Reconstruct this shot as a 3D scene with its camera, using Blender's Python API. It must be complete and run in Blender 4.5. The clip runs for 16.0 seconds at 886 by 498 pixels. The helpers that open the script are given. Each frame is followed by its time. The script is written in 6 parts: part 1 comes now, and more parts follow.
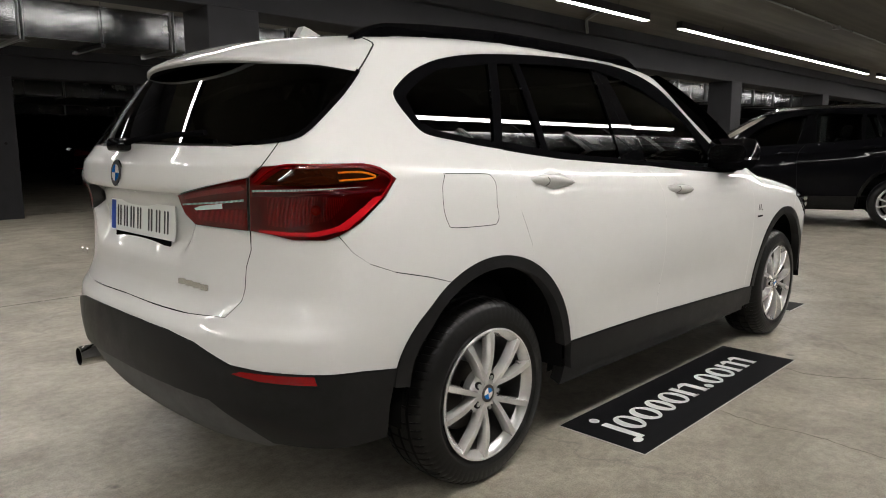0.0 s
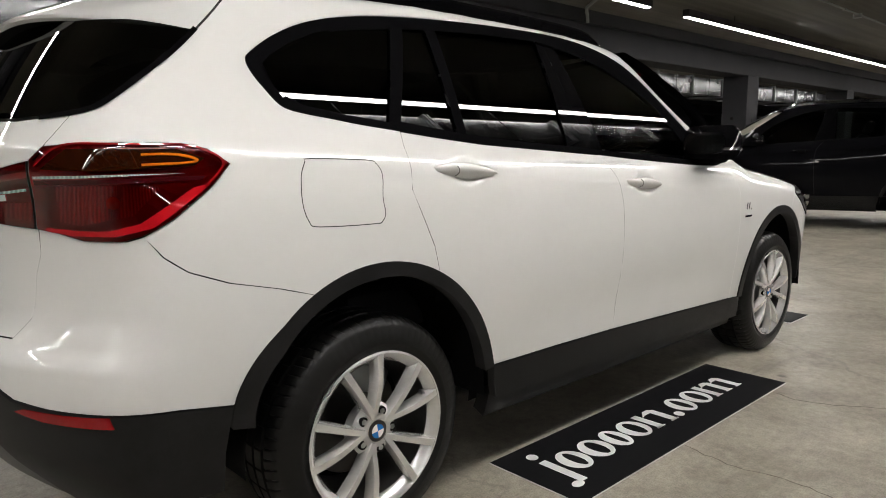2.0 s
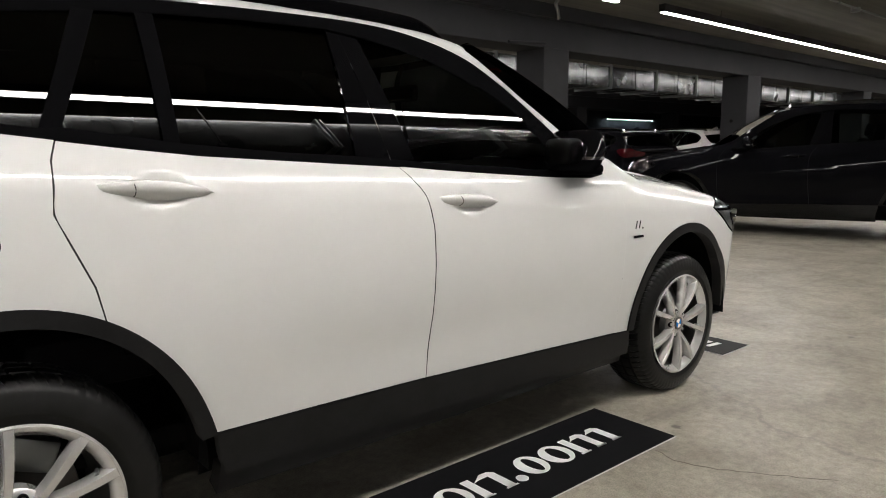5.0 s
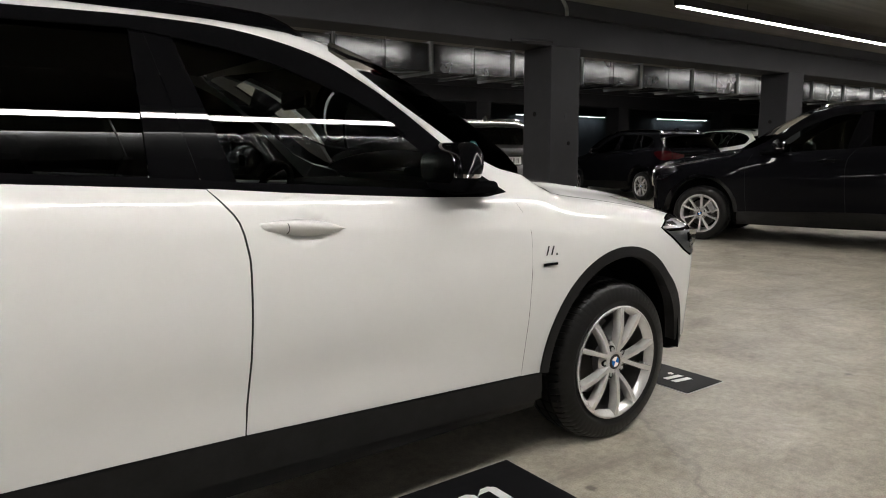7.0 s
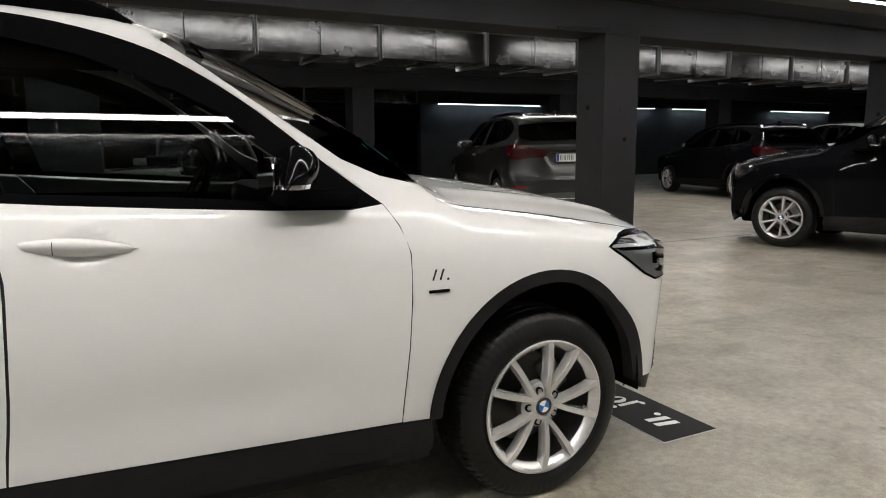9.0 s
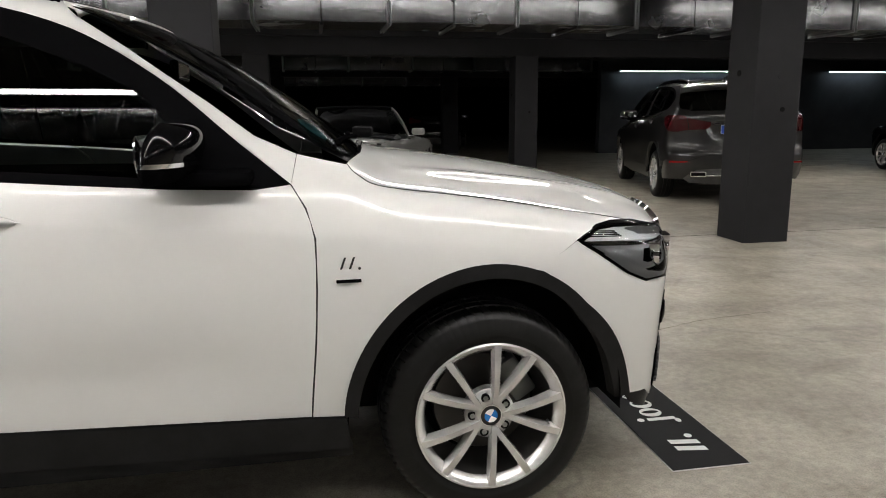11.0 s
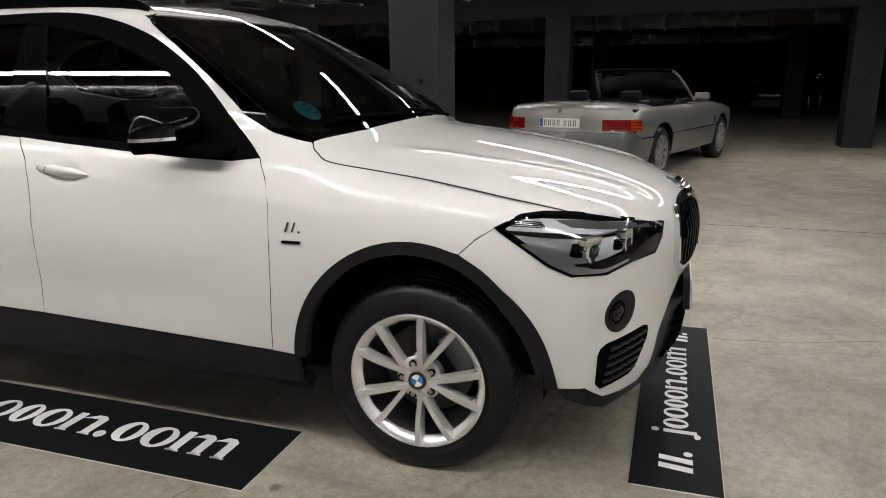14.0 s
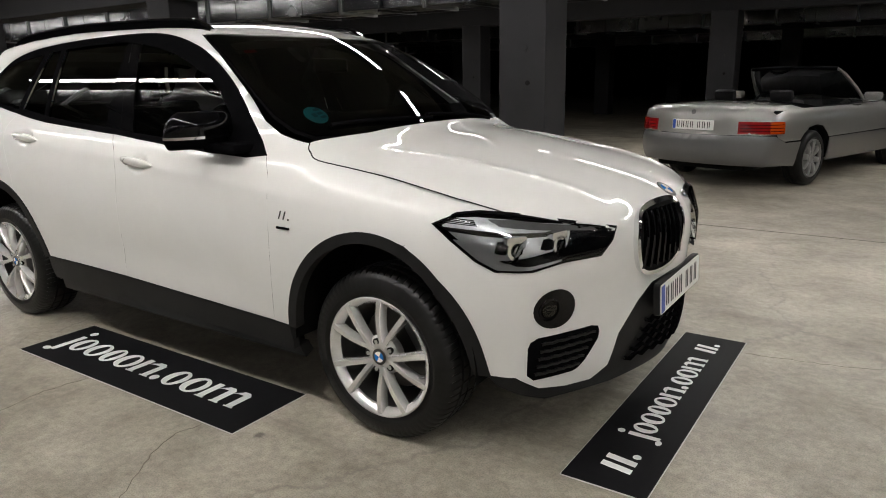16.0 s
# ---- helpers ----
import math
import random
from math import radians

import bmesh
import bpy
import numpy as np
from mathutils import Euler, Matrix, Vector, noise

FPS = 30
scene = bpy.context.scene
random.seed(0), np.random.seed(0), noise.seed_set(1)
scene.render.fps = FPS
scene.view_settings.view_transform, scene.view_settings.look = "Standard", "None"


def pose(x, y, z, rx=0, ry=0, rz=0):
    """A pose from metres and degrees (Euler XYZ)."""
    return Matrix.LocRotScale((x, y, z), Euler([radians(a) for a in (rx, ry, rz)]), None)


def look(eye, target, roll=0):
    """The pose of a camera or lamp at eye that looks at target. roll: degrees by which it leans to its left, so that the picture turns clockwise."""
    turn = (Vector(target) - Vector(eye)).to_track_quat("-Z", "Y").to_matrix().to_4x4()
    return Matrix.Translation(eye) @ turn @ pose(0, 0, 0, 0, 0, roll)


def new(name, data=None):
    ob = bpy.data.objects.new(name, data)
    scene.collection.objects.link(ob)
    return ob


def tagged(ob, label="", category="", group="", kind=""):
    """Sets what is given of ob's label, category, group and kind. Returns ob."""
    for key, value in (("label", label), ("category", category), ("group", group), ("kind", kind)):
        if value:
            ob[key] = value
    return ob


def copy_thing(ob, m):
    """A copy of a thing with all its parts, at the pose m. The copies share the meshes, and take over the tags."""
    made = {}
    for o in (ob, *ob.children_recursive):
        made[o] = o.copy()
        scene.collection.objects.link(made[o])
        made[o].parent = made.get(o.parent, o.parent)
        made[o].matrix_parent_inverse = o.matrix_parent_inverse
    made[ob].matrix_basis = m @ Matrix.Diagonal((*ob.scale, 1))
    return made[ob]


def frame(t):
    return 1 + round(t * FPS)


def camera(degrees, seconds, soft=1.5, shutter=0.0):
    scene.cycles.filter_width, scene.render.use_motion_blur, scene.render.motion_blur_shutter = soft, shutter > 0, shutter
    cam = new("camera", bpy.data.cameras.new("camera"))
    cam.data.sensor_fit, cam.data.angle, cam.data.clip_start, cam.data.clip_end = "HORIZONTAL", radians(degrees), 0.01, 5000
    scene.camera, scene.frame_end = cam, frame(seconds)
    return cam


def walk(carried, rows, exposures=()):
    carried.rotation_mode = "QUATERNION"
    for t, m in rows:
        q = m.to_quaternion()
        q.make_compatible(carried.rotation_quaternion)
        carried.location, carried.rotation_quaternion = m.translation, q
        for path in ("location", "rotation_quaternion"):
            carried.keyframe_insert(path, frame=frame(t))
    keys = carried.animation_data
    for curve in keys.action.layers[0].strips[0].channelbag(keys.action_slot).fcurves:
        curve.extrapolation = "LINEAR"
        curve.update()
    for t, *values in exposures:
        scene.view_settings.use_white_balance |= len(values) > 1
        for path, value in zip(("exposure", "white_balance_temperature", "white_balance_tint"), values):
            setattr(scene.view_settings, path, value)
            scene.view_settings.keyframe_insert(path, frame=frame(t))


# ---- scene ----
cam = camera(65.1, 16.0, soft=1.0)
PATH = [
    (0, (-1.733, -2.37, 1.168), (-0.332, -0.975, 0.87), -0.3),
    (0.5, (-1.578, -2.348, 1.143), (-0.189, -0.94, 0.844), -0.2),
    (1, (-1.446, -2.331, 1.119), (-0.069, -0.911, 0.82), -0.2),
    (1.5, (-1.3, -2.315, 1.114), (0.067, -0.885, 0.817), -0.1),
    (2, (-1.131, -2.336, 1.111), (0.223, -0.894, 0.814), -0.2),
    (2.5, (-0.992, -2.372, 1.109), (0.351, -0.919, 0.816), -0.2),
    (3, (-0.835, -2.385, 1.108), (0.498, -0.923, 0.815), -0.2),
    (3.5, (-0.693, -2.409, 1.11), (0.631, -0.94, 0.816), -0.2),
    (4, (-0.545, -2.447, 1.114), (0.771, -0.97, 0.823), -0.1),
    (4.5, (-0.364, -2.496, 1.111), (0.942, -1.009, 0.823), -0.2),
    (5, (-0.207, -2.531, 1.129), (1.083, -1.03, 0.84), -0.2),
    (7.5, (0.739, -2.649, 1.18), (1.853, -1.013, 0.891), -0.3),
    (8, (0.953, -2.648, 1.191), (2.011, -0.975, 0.901), -0.3),
    (8.5, (1.139, -2.672, 1.2), (2.127, -0.956, 0.913), -0.4),
    (9, (1.362, -2.694, 1.196), (2.257, -0.931, 0.893), -0.3),
    (11.5, (2.371, -2.759, 1.214), (2.571, -0.81, 0.813), -0.5),
    (12, (2.568, -2.771, 1.226), (2.607, -0.817, 0.804), -0.5),
    (12.5, (2.771, -2.786, 1.253), (2.643, -0.838, 0.816), -0.5),
    (13, (3.001, -2.818, 1.266), (2.697, -0.894, 0.814), -0.7),
    (13.5, (3.206, -2.83, 1.274), (2.728, -0.946, 0.802), -0.6),
    (14, (3.412, -2.808, 1.286), (2.799, -0.969, 0.795), -0.6),
    (14.5, (3.596, -2.789, 1.3), (2.856, -0.998, 0.804), -0.7),
    (15, (3.802, -2.775, 1.316), (2.931, -1.044, 0.821), -0.8),
    (15.5, (3.989, -2.745, 1.312), (3.002, -1.077, 0.817), -0.8),
    (16, (4.192, -2.682, 1.318), (3.106, -1.076, 0.827), -1.1),
]
walk(cam, [(t, look(eye, target, roll)) for t, eye, target, roll in PATH])

from mathutils.geometry import delaunay_2d_cdt

# ---- world and light ----
world = bpy.data.worlds.new("garage_air")
scene.world = world
world.use_nodes = True
world.node_tree.nodes["Background"].inputs[0].default_value = (0.5, 0.55, 0.6, 1)
world.node_tree.nodes["Background"].inputs[1].default_value = 0.0
scene.view_settings.exposure = 0.0
LAMP_POWER = 122.0          # linear ceiling lamps
COOL_POWER = 16.0           # cool lamps along the far wall


# ---- materials ----
def mat(name, colour, rough=0.5, metal=0.0, coat=0.0, spec=0.5):
    m = bpy.data.materials.new(name)
    m.use_nodes = True
    b = m.node_tree.nodes["Principled BSDF"]
    b.inputs["Base Color"].default_value = (*colour, 1)
    b.inputs["Roughness"].default_value = rough
    b.inputs["Metallic"].default_value = metal
    b.inputs["Coat Weight"].default_value = coat
    b.inputs["Coat Roughness"].default_value = 0.02
    b.inputs["Specular IOR Level"].default_value = spec
    return m


def nodes_of(m):
    return m.node_tree.nodes, m.node_tree.links, m.node_tree.nodes["Principled BSDF"]


def noise_node(m, scale, detail=6.0, rough=0.6, stretch=None, coord="Object"):
    n, l, _ = nodes_of(m)
    tex = n.new("ShaderNodeTexNoise")
    tex.inputs["Scale"].default_value = scale
    tex.inputs["Detail"].default_value = detail
    tex.inputs["Roughness"].default_value = rough
    tc = n.new("ShaderNodeTexCoord")
    if stretch:
        mp = n.new("ShaderNodeMapping")
        mp.inputs["Scale"].default_value = stretch
        l.new(tc.outputs[coord], mp.inputs[0])
        l.new(mp.outputs[0], tex.inputs["Vector"])
    else:
        l.new(tc.outputs[coord], tex.inputs["Vector"])
    return tex


def ramp(m, source, stops):
    n, l, _ = nodes_of(m)
    r = n.new("ShaderNodeValToRGB")
    while len(r.color_ramp.elements) < len(stops):
        r.color_ramp.elements.new(0.5)
    for e, (p, c) in zip(r.color_ramp.elements, stops):
        e.position = p
        e.color = (*c, 1) if isinstance(c, tuple) else (c, c, c, 1)
    l.new(source, r.inputs[0])
    return r.outputs[0]


def mixc(m, a, b, fac, mode="MIX"):
    n, l, _ = nodes_of(m)
    x = n.new("ShaderNodeMix")
    x.data_type, x.blend_type = "RGBA", mode
    for sock, v in ((x.inputs[0], fac), (x.inputs[6], a), (x.inputs[7], b)):
        if isinstance(v, (int, float)):
            sock.default_value = v
        elif isinstance(v, tuple):
            sock.default_value = (*v, 1)
        else:
            l.new(v, sock)
    return x.outputs[2]


def bump(m, height, strength=0.2, distance=0.01):
    n, l, b = nodes_of(m)
    x = n.new("ShaderNodeBump")
    x.inputs["Strength"].default_value, x.inputs["Distance"].default_value = strength, distance
    l.new(height, x.inputs["Height"])
    l.new(x.outputs[0], b.inputs["Normal"])


def glass(name, tint, gloss=0.0):
    """Tinted car glass: what is behind shows through the tint, with the gloss of its surface."""
    m = bpy.data.materials.new(name)
    m.use_nodes = True
    n, l = m.node_tree.nodes, m.node_tree.links
    n.clear()
    out, mix, fr = n.new("ShaderNodeOutputMaterial"), n.new("ShaderNodeMixShader"), n.new("ShaderNodeFresnel")
    tr, gl = n.new("ShaderNodeBsdfTransparent"), n.new("ShaderNodeBsdfGlossy")
    fr.inputs["IOR"].default_value = 1.6
    tr.inputs[0].default_value = (*tint, 1)
    gl.inputs["Roughness"].default_value = gloss
    l.new(fr.outputs[0], mix.inputs[0])
    l.new(tr.outputs[0], mix.inputs[1])
    l.new(gl.outputs[0], mix.inputs[2])
    l.new(mix.outputs[0], out.inputs[0])
    return m


def glow(name, colour, strength):
    m = bpy.data.materials.new(name)
    m.use_nodes = True
    n, l = m.node_tree.nodes, m.node_tree.links
    n.clear()
    out, e = n.new("ShaderNodeOutputMaterial"), n.new("ShaderNodeEmission")
    e.inputs[0].default_value, e.inputs[1].default_value = (*colour, 1), strength
    l.new(e.outputs[0], out.inputs[0])
    return m


def concrete(name, dark, light, scale, rough, stain=0.35, board=None):
    m = mat(name, light, rough)
    n, l, b = nodes_of(m)
    big = noise_node(m, 0.35 * scale, 5, 0.65)
    mid = noise_node(m, 2.2 * scale, 8, 0.7)
    fine = noise_node(m, 60 * scale, 4, 0.7)
    c = ramp(m, mid.outputs[0], [(0.30, dark), (0.72, light)])
    c2 = ramp(m, big.outputs[0], [(0.35, tuple(v * (1 - stain) for v in light)), (0.65, light)])
    c = mixc(m, c, c2, 0.5)
    c = mixc(m, c, ramp(m, fine.outputs[0], [(0.3, 0.8), (0.7, 1.05)]), 0.5, "MULTIPLY")
    l.new(c, b.inputs["Base Color"])
    l.new(ramp(m, mid.outputs[0], [(0.3, max(rough - 0.1, 0.05)), (0.7, rough + 0.12)]), b.inputs["Roughness"])
    bump(m, fine.outputs[0], 0.12, 0.004)
    return m


def floor_concrete():
    """Trowelled concrete: cloudy patches, streaks, speckle, oil spots and hairline cracks."""
    m = mat("floor_concrete", (0.3, 0.29, 0.25), 0.4)
    n, l, b = nodes_of(m)
    tc = n.new("ShaderNodeTexCoord")
    cloud, patch = noise_node(m, 0.55, 6, 0.68), noise_node(m, 2.3, 9, 0.74)
    streak, grain, speck = noise_node(m, 1.0, 8, 0.7, (0.7, 3.0, 1)), noise_node(m, 26, 5, 0.72), noise_node(m, 170, 3, 0.6)
    patch.inputs["Distortion"].default_value = 0.35
    c = ramp(m, patch.outputs[0], [(0.34, (0.268, 0.246, 0.201)), (0.50, (0.352, 0.326, 0.270)), (0.68, (0.438, 0.411, 0.347))])
    c = mixc(m, c, ramp(m, cloud.outputs[0], [(0.33, (0.70, 0.685, 0.66)), (0.66, (1.12, 1.11, 1.09))]), 0.75, "MULTIPLY")
    c = mixc(m, c, ramp(m, streak.outputs[0], [(0.36, 0.84), (0.60, 1.04)]), 0.5, "MULTIPLY")
    c = mixc(m, c, ramp(m, grain.outputs[0], [(0.34, 0.58), (0.62, 1.14)]), 0.6, "MULTIPLY")
    c = mixc(m, c, ramp(m, speck.outputs[0], [(0.36, 0.52), (0.55, 1.08)]), 0.55, "MULTIPLY")
    # dark drops and old rubber marks
    spots = n.new("ShaderNodeTexVoronoi")
    spots.inputs["Scale"].default_value = 1.9
    l.new(tc.outputs["Object"], spots.inputs["Vector"])
    add = n.new("ShaderNodeMath")
    add.operation = "MULTIPLY_ADD"
    add.inputs[1].default_value = 0.18
    l.new(noise_node(m, 7.0, 6, 0.7).outputs[0], add.inputs[0])
    l.new(spots.outputs["Distance"], add.inputs[2])
    c = mixc(m, c, (0.075, 0.068, 0.058), ramp(m, add.outputs[0], [(0.115, 0.8), (0.145, 0.0)]))
    rub = noise_node(m, 1.0, 6, 0.7, (0.45, 2.6, 1))
    c = mixc(m, c, (0.13, 0.118, 0.098), ramp(m, rub.outputs[0], [(0.57, 0.0), (0.72, 0.6)]))
    crack = n.new("ShaderNodeTexVoronoi")
    crack.feature = "DISTANCE_TO_EDGE"
    crack.inputs["Scale"].default_value = 0.21
    vm = n.new("ShaderNodeVectorMath")
    vm.operation = "MULTIPLY_ADD"
    vm.inputs[1].default_value = (1.1, 1.1, 0)
    l.new(noise_node(m, 1.3, 7, 0.65).outputs["Color"], vm.inputs[0])
    l.new(tc.outputs["Object"], vm.inputs[2])
    l.new(vm.outputs[0], crack.inputs["Vector"])
    c = mixc(m, c, (0.12, 0.11, 0.10), ramp(m, crack.outputs["Distance"], [(0.0, 0.45), (0.0016, 0.0)]))
    l.new(c, b.inputs["Base Color"])
    l.new(ramp(m, patch.outputs[0], [(0.3, 0.50), (0.7, 0.30)]), b.inputs["Roughness"])
    bump(m, grain.outputs[0], 0.10, 0.003)
    return m


def ceiling_concrete():
    m = concrete("board_marked_concrete", (0.066, 0.060, 0.048), (0.125, 0.116, 0.095), 1.2, 0.85, 0.35)
    n, l, b = nodes_of(m)
    src = b.inputs["Base Color"].links[0].from_socket
    boards = noise_node(m, 1.0, 3, 0.5, (0.35, 9.0, 1))
    c = mixc(m, src, ramp(m, boards.outputs[0], [(0.35, 0.72), (0.65, 1.12)]), 0.8, "MULTIPLY")
    l.new(c, b.inputs["Base Color"])
    return m


def painted(name, colour, rough):
    m = mat(name, colour, rough, spec=0.15)
    n, l, b = nodes_of(m)
    a, f = noise_node(m, 1.3, 6, 0.65), noise_node(m, 90, 3, 0.6)
    c = ramp(m, a.outputs[0], [(0.3, tuple(v * 0.8 for v in colour)), (0.7, tuple(v * 1.15 for v in colour))])
    l.new(c, b.inputs["Base Color"])
    bump(m, f.outputs[0], 0.25, 0.003)
    return m


def galvanised():
    m = mat("galvanised_steel", (0.62, 0.64, 0.65), 0.33, 1.0)
    n, l, b = nodes_of(m)
    v = n.new("ShaderNodeTexVoronoi")
    v.inputs["Scale"].default_value = 38
    tc = n.new("ShaderNodeTexCoord")
    l.new(tc.outputs["Object"], v.inputs["Vector"])
    big = noise_node(m, 2.0, 5, 0.6)
    c = mixc(m, ramp(m, v.outputs["Color"], [(0.2, (0.20, 0.204, 0.208)), (0.8, (0.23, 0.234, 0.238))]),
             ramp(m, big.outputs[0], [(0.3, 0.75), (0.7, 1.05)]), 0.6, "MULTIPLY")
    l.new(c, b.inputs["Base Color"])
    l.new(ramp(m, big.outputs[0], [(0.3, 0.17), (0.7, 0.30)]), b.inputs["Roughness"])
    bump(m, noise_node(m, 2.4, 2, 0.5).outputs[0], 0.28, 0.03)
    return m


def car_paint(name, colour, metallic=0.0, rough=0.35):
    m = mat(name, colour, rough, metallic, 1.0, 0.5 if metallic else 0.0)
    if metallic:
        f = noise_node(m, 900, 2, 0.5)
        n, l, b = nodes_of(m)
        l.new(ramp(m, f.outputs[0], [(0.3, tuple(v * 0.8 for v in colour)), (0.7, tuple(min(v * 1.25, 1) for v in colour))]), b.inputs["Base Color"])
    else:
        # the faintest film of dust, stronger low on the panels
        n, l, b = nodes_of(m)
        d = noise_node(m, 7, 6, 0.7)
        l.new(ramp(m, d.outputs[0], [(0.35, colour), (0.8, tuple(v * 0.965 for v in colour))]), b.inputs["Base Color"])
    return m


def plastic(name, colour, rough, spec=0.05):
    m = mat(name, colour, rough, spec=spec)
    n, l, b = nodes_of(m)
    g, d = noise_node(m, 420, 2, 0.5), noise_node(m, 9, 6, 0.7)
    l.new(ramp(m, d.outputs[0], [(0.4, colour), (0.85, tuple(v * 1.7 + 0.002 for v in colour))]), b.inputs["Base Color"])
    l.new(ramp(m, d.outputs[0], [(0.3, rough - 0.06), (0.7, rough + 0.08)]), b.inputs["Roughness"])
    bump(m, g.outputs[0], 0.25, 0.001)
    return m


def alloy():
    m = mat("alloy", (0.66, 0.655, 0.65), 0.24, 0.65, 0.5)
    n, l, b = nodes_of(m)
    d = noise_node(m, 14, 6, 0.7)
    l.new(ramp(m, d.outputs[0], [(0.4, (0.76, 0.752, 0.745)), (0.85, (0.62, 0.61, 0.60))]), b.inputs["Base Color"])
    return m


def ribbed_silver():
    """Silvered plastic with fine upright ribs."""
    m = mat("ribbed_lamp_silver", (0.62, 0.62, 0.62), 0.25, 0.35)
    n, l, b = nodes_of(m)
    w = n.new("ShaderNodeTexWave")
    w.inputs["Scale"].default_value, w.inputs["Distortion"].default_value = 55.0, 0.3
    tc = n.new("ShaderNodeTexCoord")
    l.new(tc.outputs["Object"], w.inputs["Vector"])
    l.new(ramp(m, w.outputs["Fac"], [(0.2, 0.42), (0.8, 0.68)]), b.inputs["Base Color"])
    bump(m, w.outputs["Fac"], 0.6, 0.003)
    return m


FLOOR, CEIL = floor_concrete(), ceiling_concrete()
GREY_PAINT = painted("dark_grey_paint", (0.020, 0.020, 0.022), 0.75)
WALL_PAINT = painted("charcoal_wall", (0.045, 0.047, 0.052), 0.7)
BLACK_WALL = painted("black_wall", (0.02, 0.02, 0.022), 0.8)
DUCT = galvanised()
STEEL_DARK = mat("dark_flange_steel", (0.28, 0.29, 0.29), 0.45, 1.0)
LED = glow("led", (1.0, 0.962, 0.915), LAMP_POWER)
LED_FAR = glow("led_far", (1.0, 0.962, 0.915), LAMP_POWER * 0.7)
LED_SOFT = glow("led_soft", (1.0, 0.962, 0.915), LAMP_POWER * 0.22)
LED_MID = glow("led_mid", (1.0, 0.962, 0.915), LAMP_POWER * 0.85)
# glow of the added fill row at y = -7.6
LED_FILL = glow("led_fill", (1.0, 0.962, 0.915), LAMP_POWER * 0.7)
LED_COOL = glow("led_cool", (0.78, 0.93, 1.0), COOL_POWER)
LAMP_BODY = mat("black_aluminium", (0.012, 0.012, 0.012), 0.4, 0.3)
CRACK = mat("crack_dirt", (0.15, 0.132, 0.105), 0.8)
CONDUIT = mat("grey_conduit", (0.20, 0.20, 0.19), 0.6, spec=0.2)
WHITE = car_paint("white_paint", (0.73, 0.726, 0.712))
CLAD = plastic("grained_black_plastic", (0.0105, 0.0105, 0.011), 0.42, 0.18)
SKID = plastic("grey_plastic", (0.10, 0.10, 0.10), 0.5)
GLOSS = mat("gloss_black", (0.003, 0.003, 0.0035), 0.05, 0, 0.5, 0.0)
TRIM = mat("satin_black_trim", (0.004, 0.004, 0.0045), 0.30, spec=0.0)
DARK = mat("inner_black", (0.006, 0.006, 0.006), 0.8, spec=0.05)
GAP = mat("panel_gap", (0.012, 0.012, 0.012), 0.9)
TINT = glass("privacy_glass", (0.018, 0.02, 0.021))
CLEAR = glass("door_glass", (0.42, 0.46, 0.45))
SCREEN = glass("windscreen_glass", (0.44, 0.48, 0.46))
LENS = glass("clear_lens", (0.93, 0.94, 0.95))
CHROME = mat("chrome", (0.82, 0.82, 0.83), 0.07, 1.0)
ALLOY = alloy()
OLD_ALLOY = painted("aged_alloy", (0.20, 0.198, 0.195), 0.35)
RUBBER = plastic("tyre_rubber", (0.0085, 0.0084, 0.0082), 0.36, 0.2)
# far darker than the rim: the shade between the spokes is in this colour
BARREL = plastic("shaded_barrel", (0.035, 0.034, 0.033), 0.5, 0.3)
DISC = mat("brake_disc", (0.08, 0.077, 0.074), 0.45, 1.0)
RED_GLASS = glass("red_lens_glass", (0.86, 0.018, 0.024))
RED = mat("red_lens", (0.17, 0.004, 0.006), 0.05, 0, 0.8, 0.0)
RED_DEEP = mat("dark_red_lens", (0.045, 0.003, 0.005), 0.05, 0, 0.8, 0.0)
RED_BRIGHT = mat("bright_red_reflector", (0.24, 0.004, 0.006), 0.12, 0, 0.8, 0.0)
AMBER_DARK = mat("smoked_amber_lens", (0.022, 0.0045, 0.001), 0.05, 0, 0.8, 0.0)
BOWL = mat("lamp_bowl", (0.74, 0.75, 0.76), 0.22, 0.15, 0.6)
RED_GUIDE = mat("bright_red_guide", (0.48, 0.008, 0.014), 0.1, 0, 0.6, 0.0)
AMBER_DEEP = mat("deep_amber_lens", (0.42, 0.055, 0.006), 0.12, 0, 0.8, 0.0)
AMBER = mat("amber_lens", (0.58, 0.15, 0.008), 0.08, 0, 0.8, 0.0)
LAMP_GREY = mat("lamp_housing_grey", (0.22, 0.22, 0.22), 0.35, 0.1)
LAMP_WHITE = mat("pale_light_guide", (0.62, 0.62, 0.62), 0.25)
LAMP_SILVER = ribbed_silver()
PLATE = mat("plate_white", (0.78, 0.78, 0.76), 0.35)
BLUE = mat("plate_blue", (0.02, 0.07, 0.42), 0.35)
INK = mat("plate_black", (0.012, 0.012, 0.012), 0.4)
EMB_BLUE = mat("emblem_blue", (0.02, 0.17, 0.52), 0.15, 0, 1.0)
EMB_WHITE = mat("emblem_white", (0.8, 0.8, 0.8), 0.15, 0, 1.0)
SEAT = plastic("seat_cloth", (0.011, 0.011, 0.012), 0.8, 0.1)
DASH = plastic("dashboard_plastic", (0.028, 0.028, 0.03), 0.6)
VINYL = mat("mat_vinyl", (0.009, 0.009, 0.010), 0.45, spec=0.05)
VINYL_WHITE = mat("mat_print_white", (0.80, 0.80, 0.79), 0.42)
VINYL_EDGE = mat("mat_edge", (0.55, 0.54, 0.52), 0.6)
STICKER = mat("teal_sticker", (0.03, 0.30, 0.36), 0.4)
STICKER_DARK = mat("teal_sticker_dark", (0.015, 0.12, 0.16), 0.4)
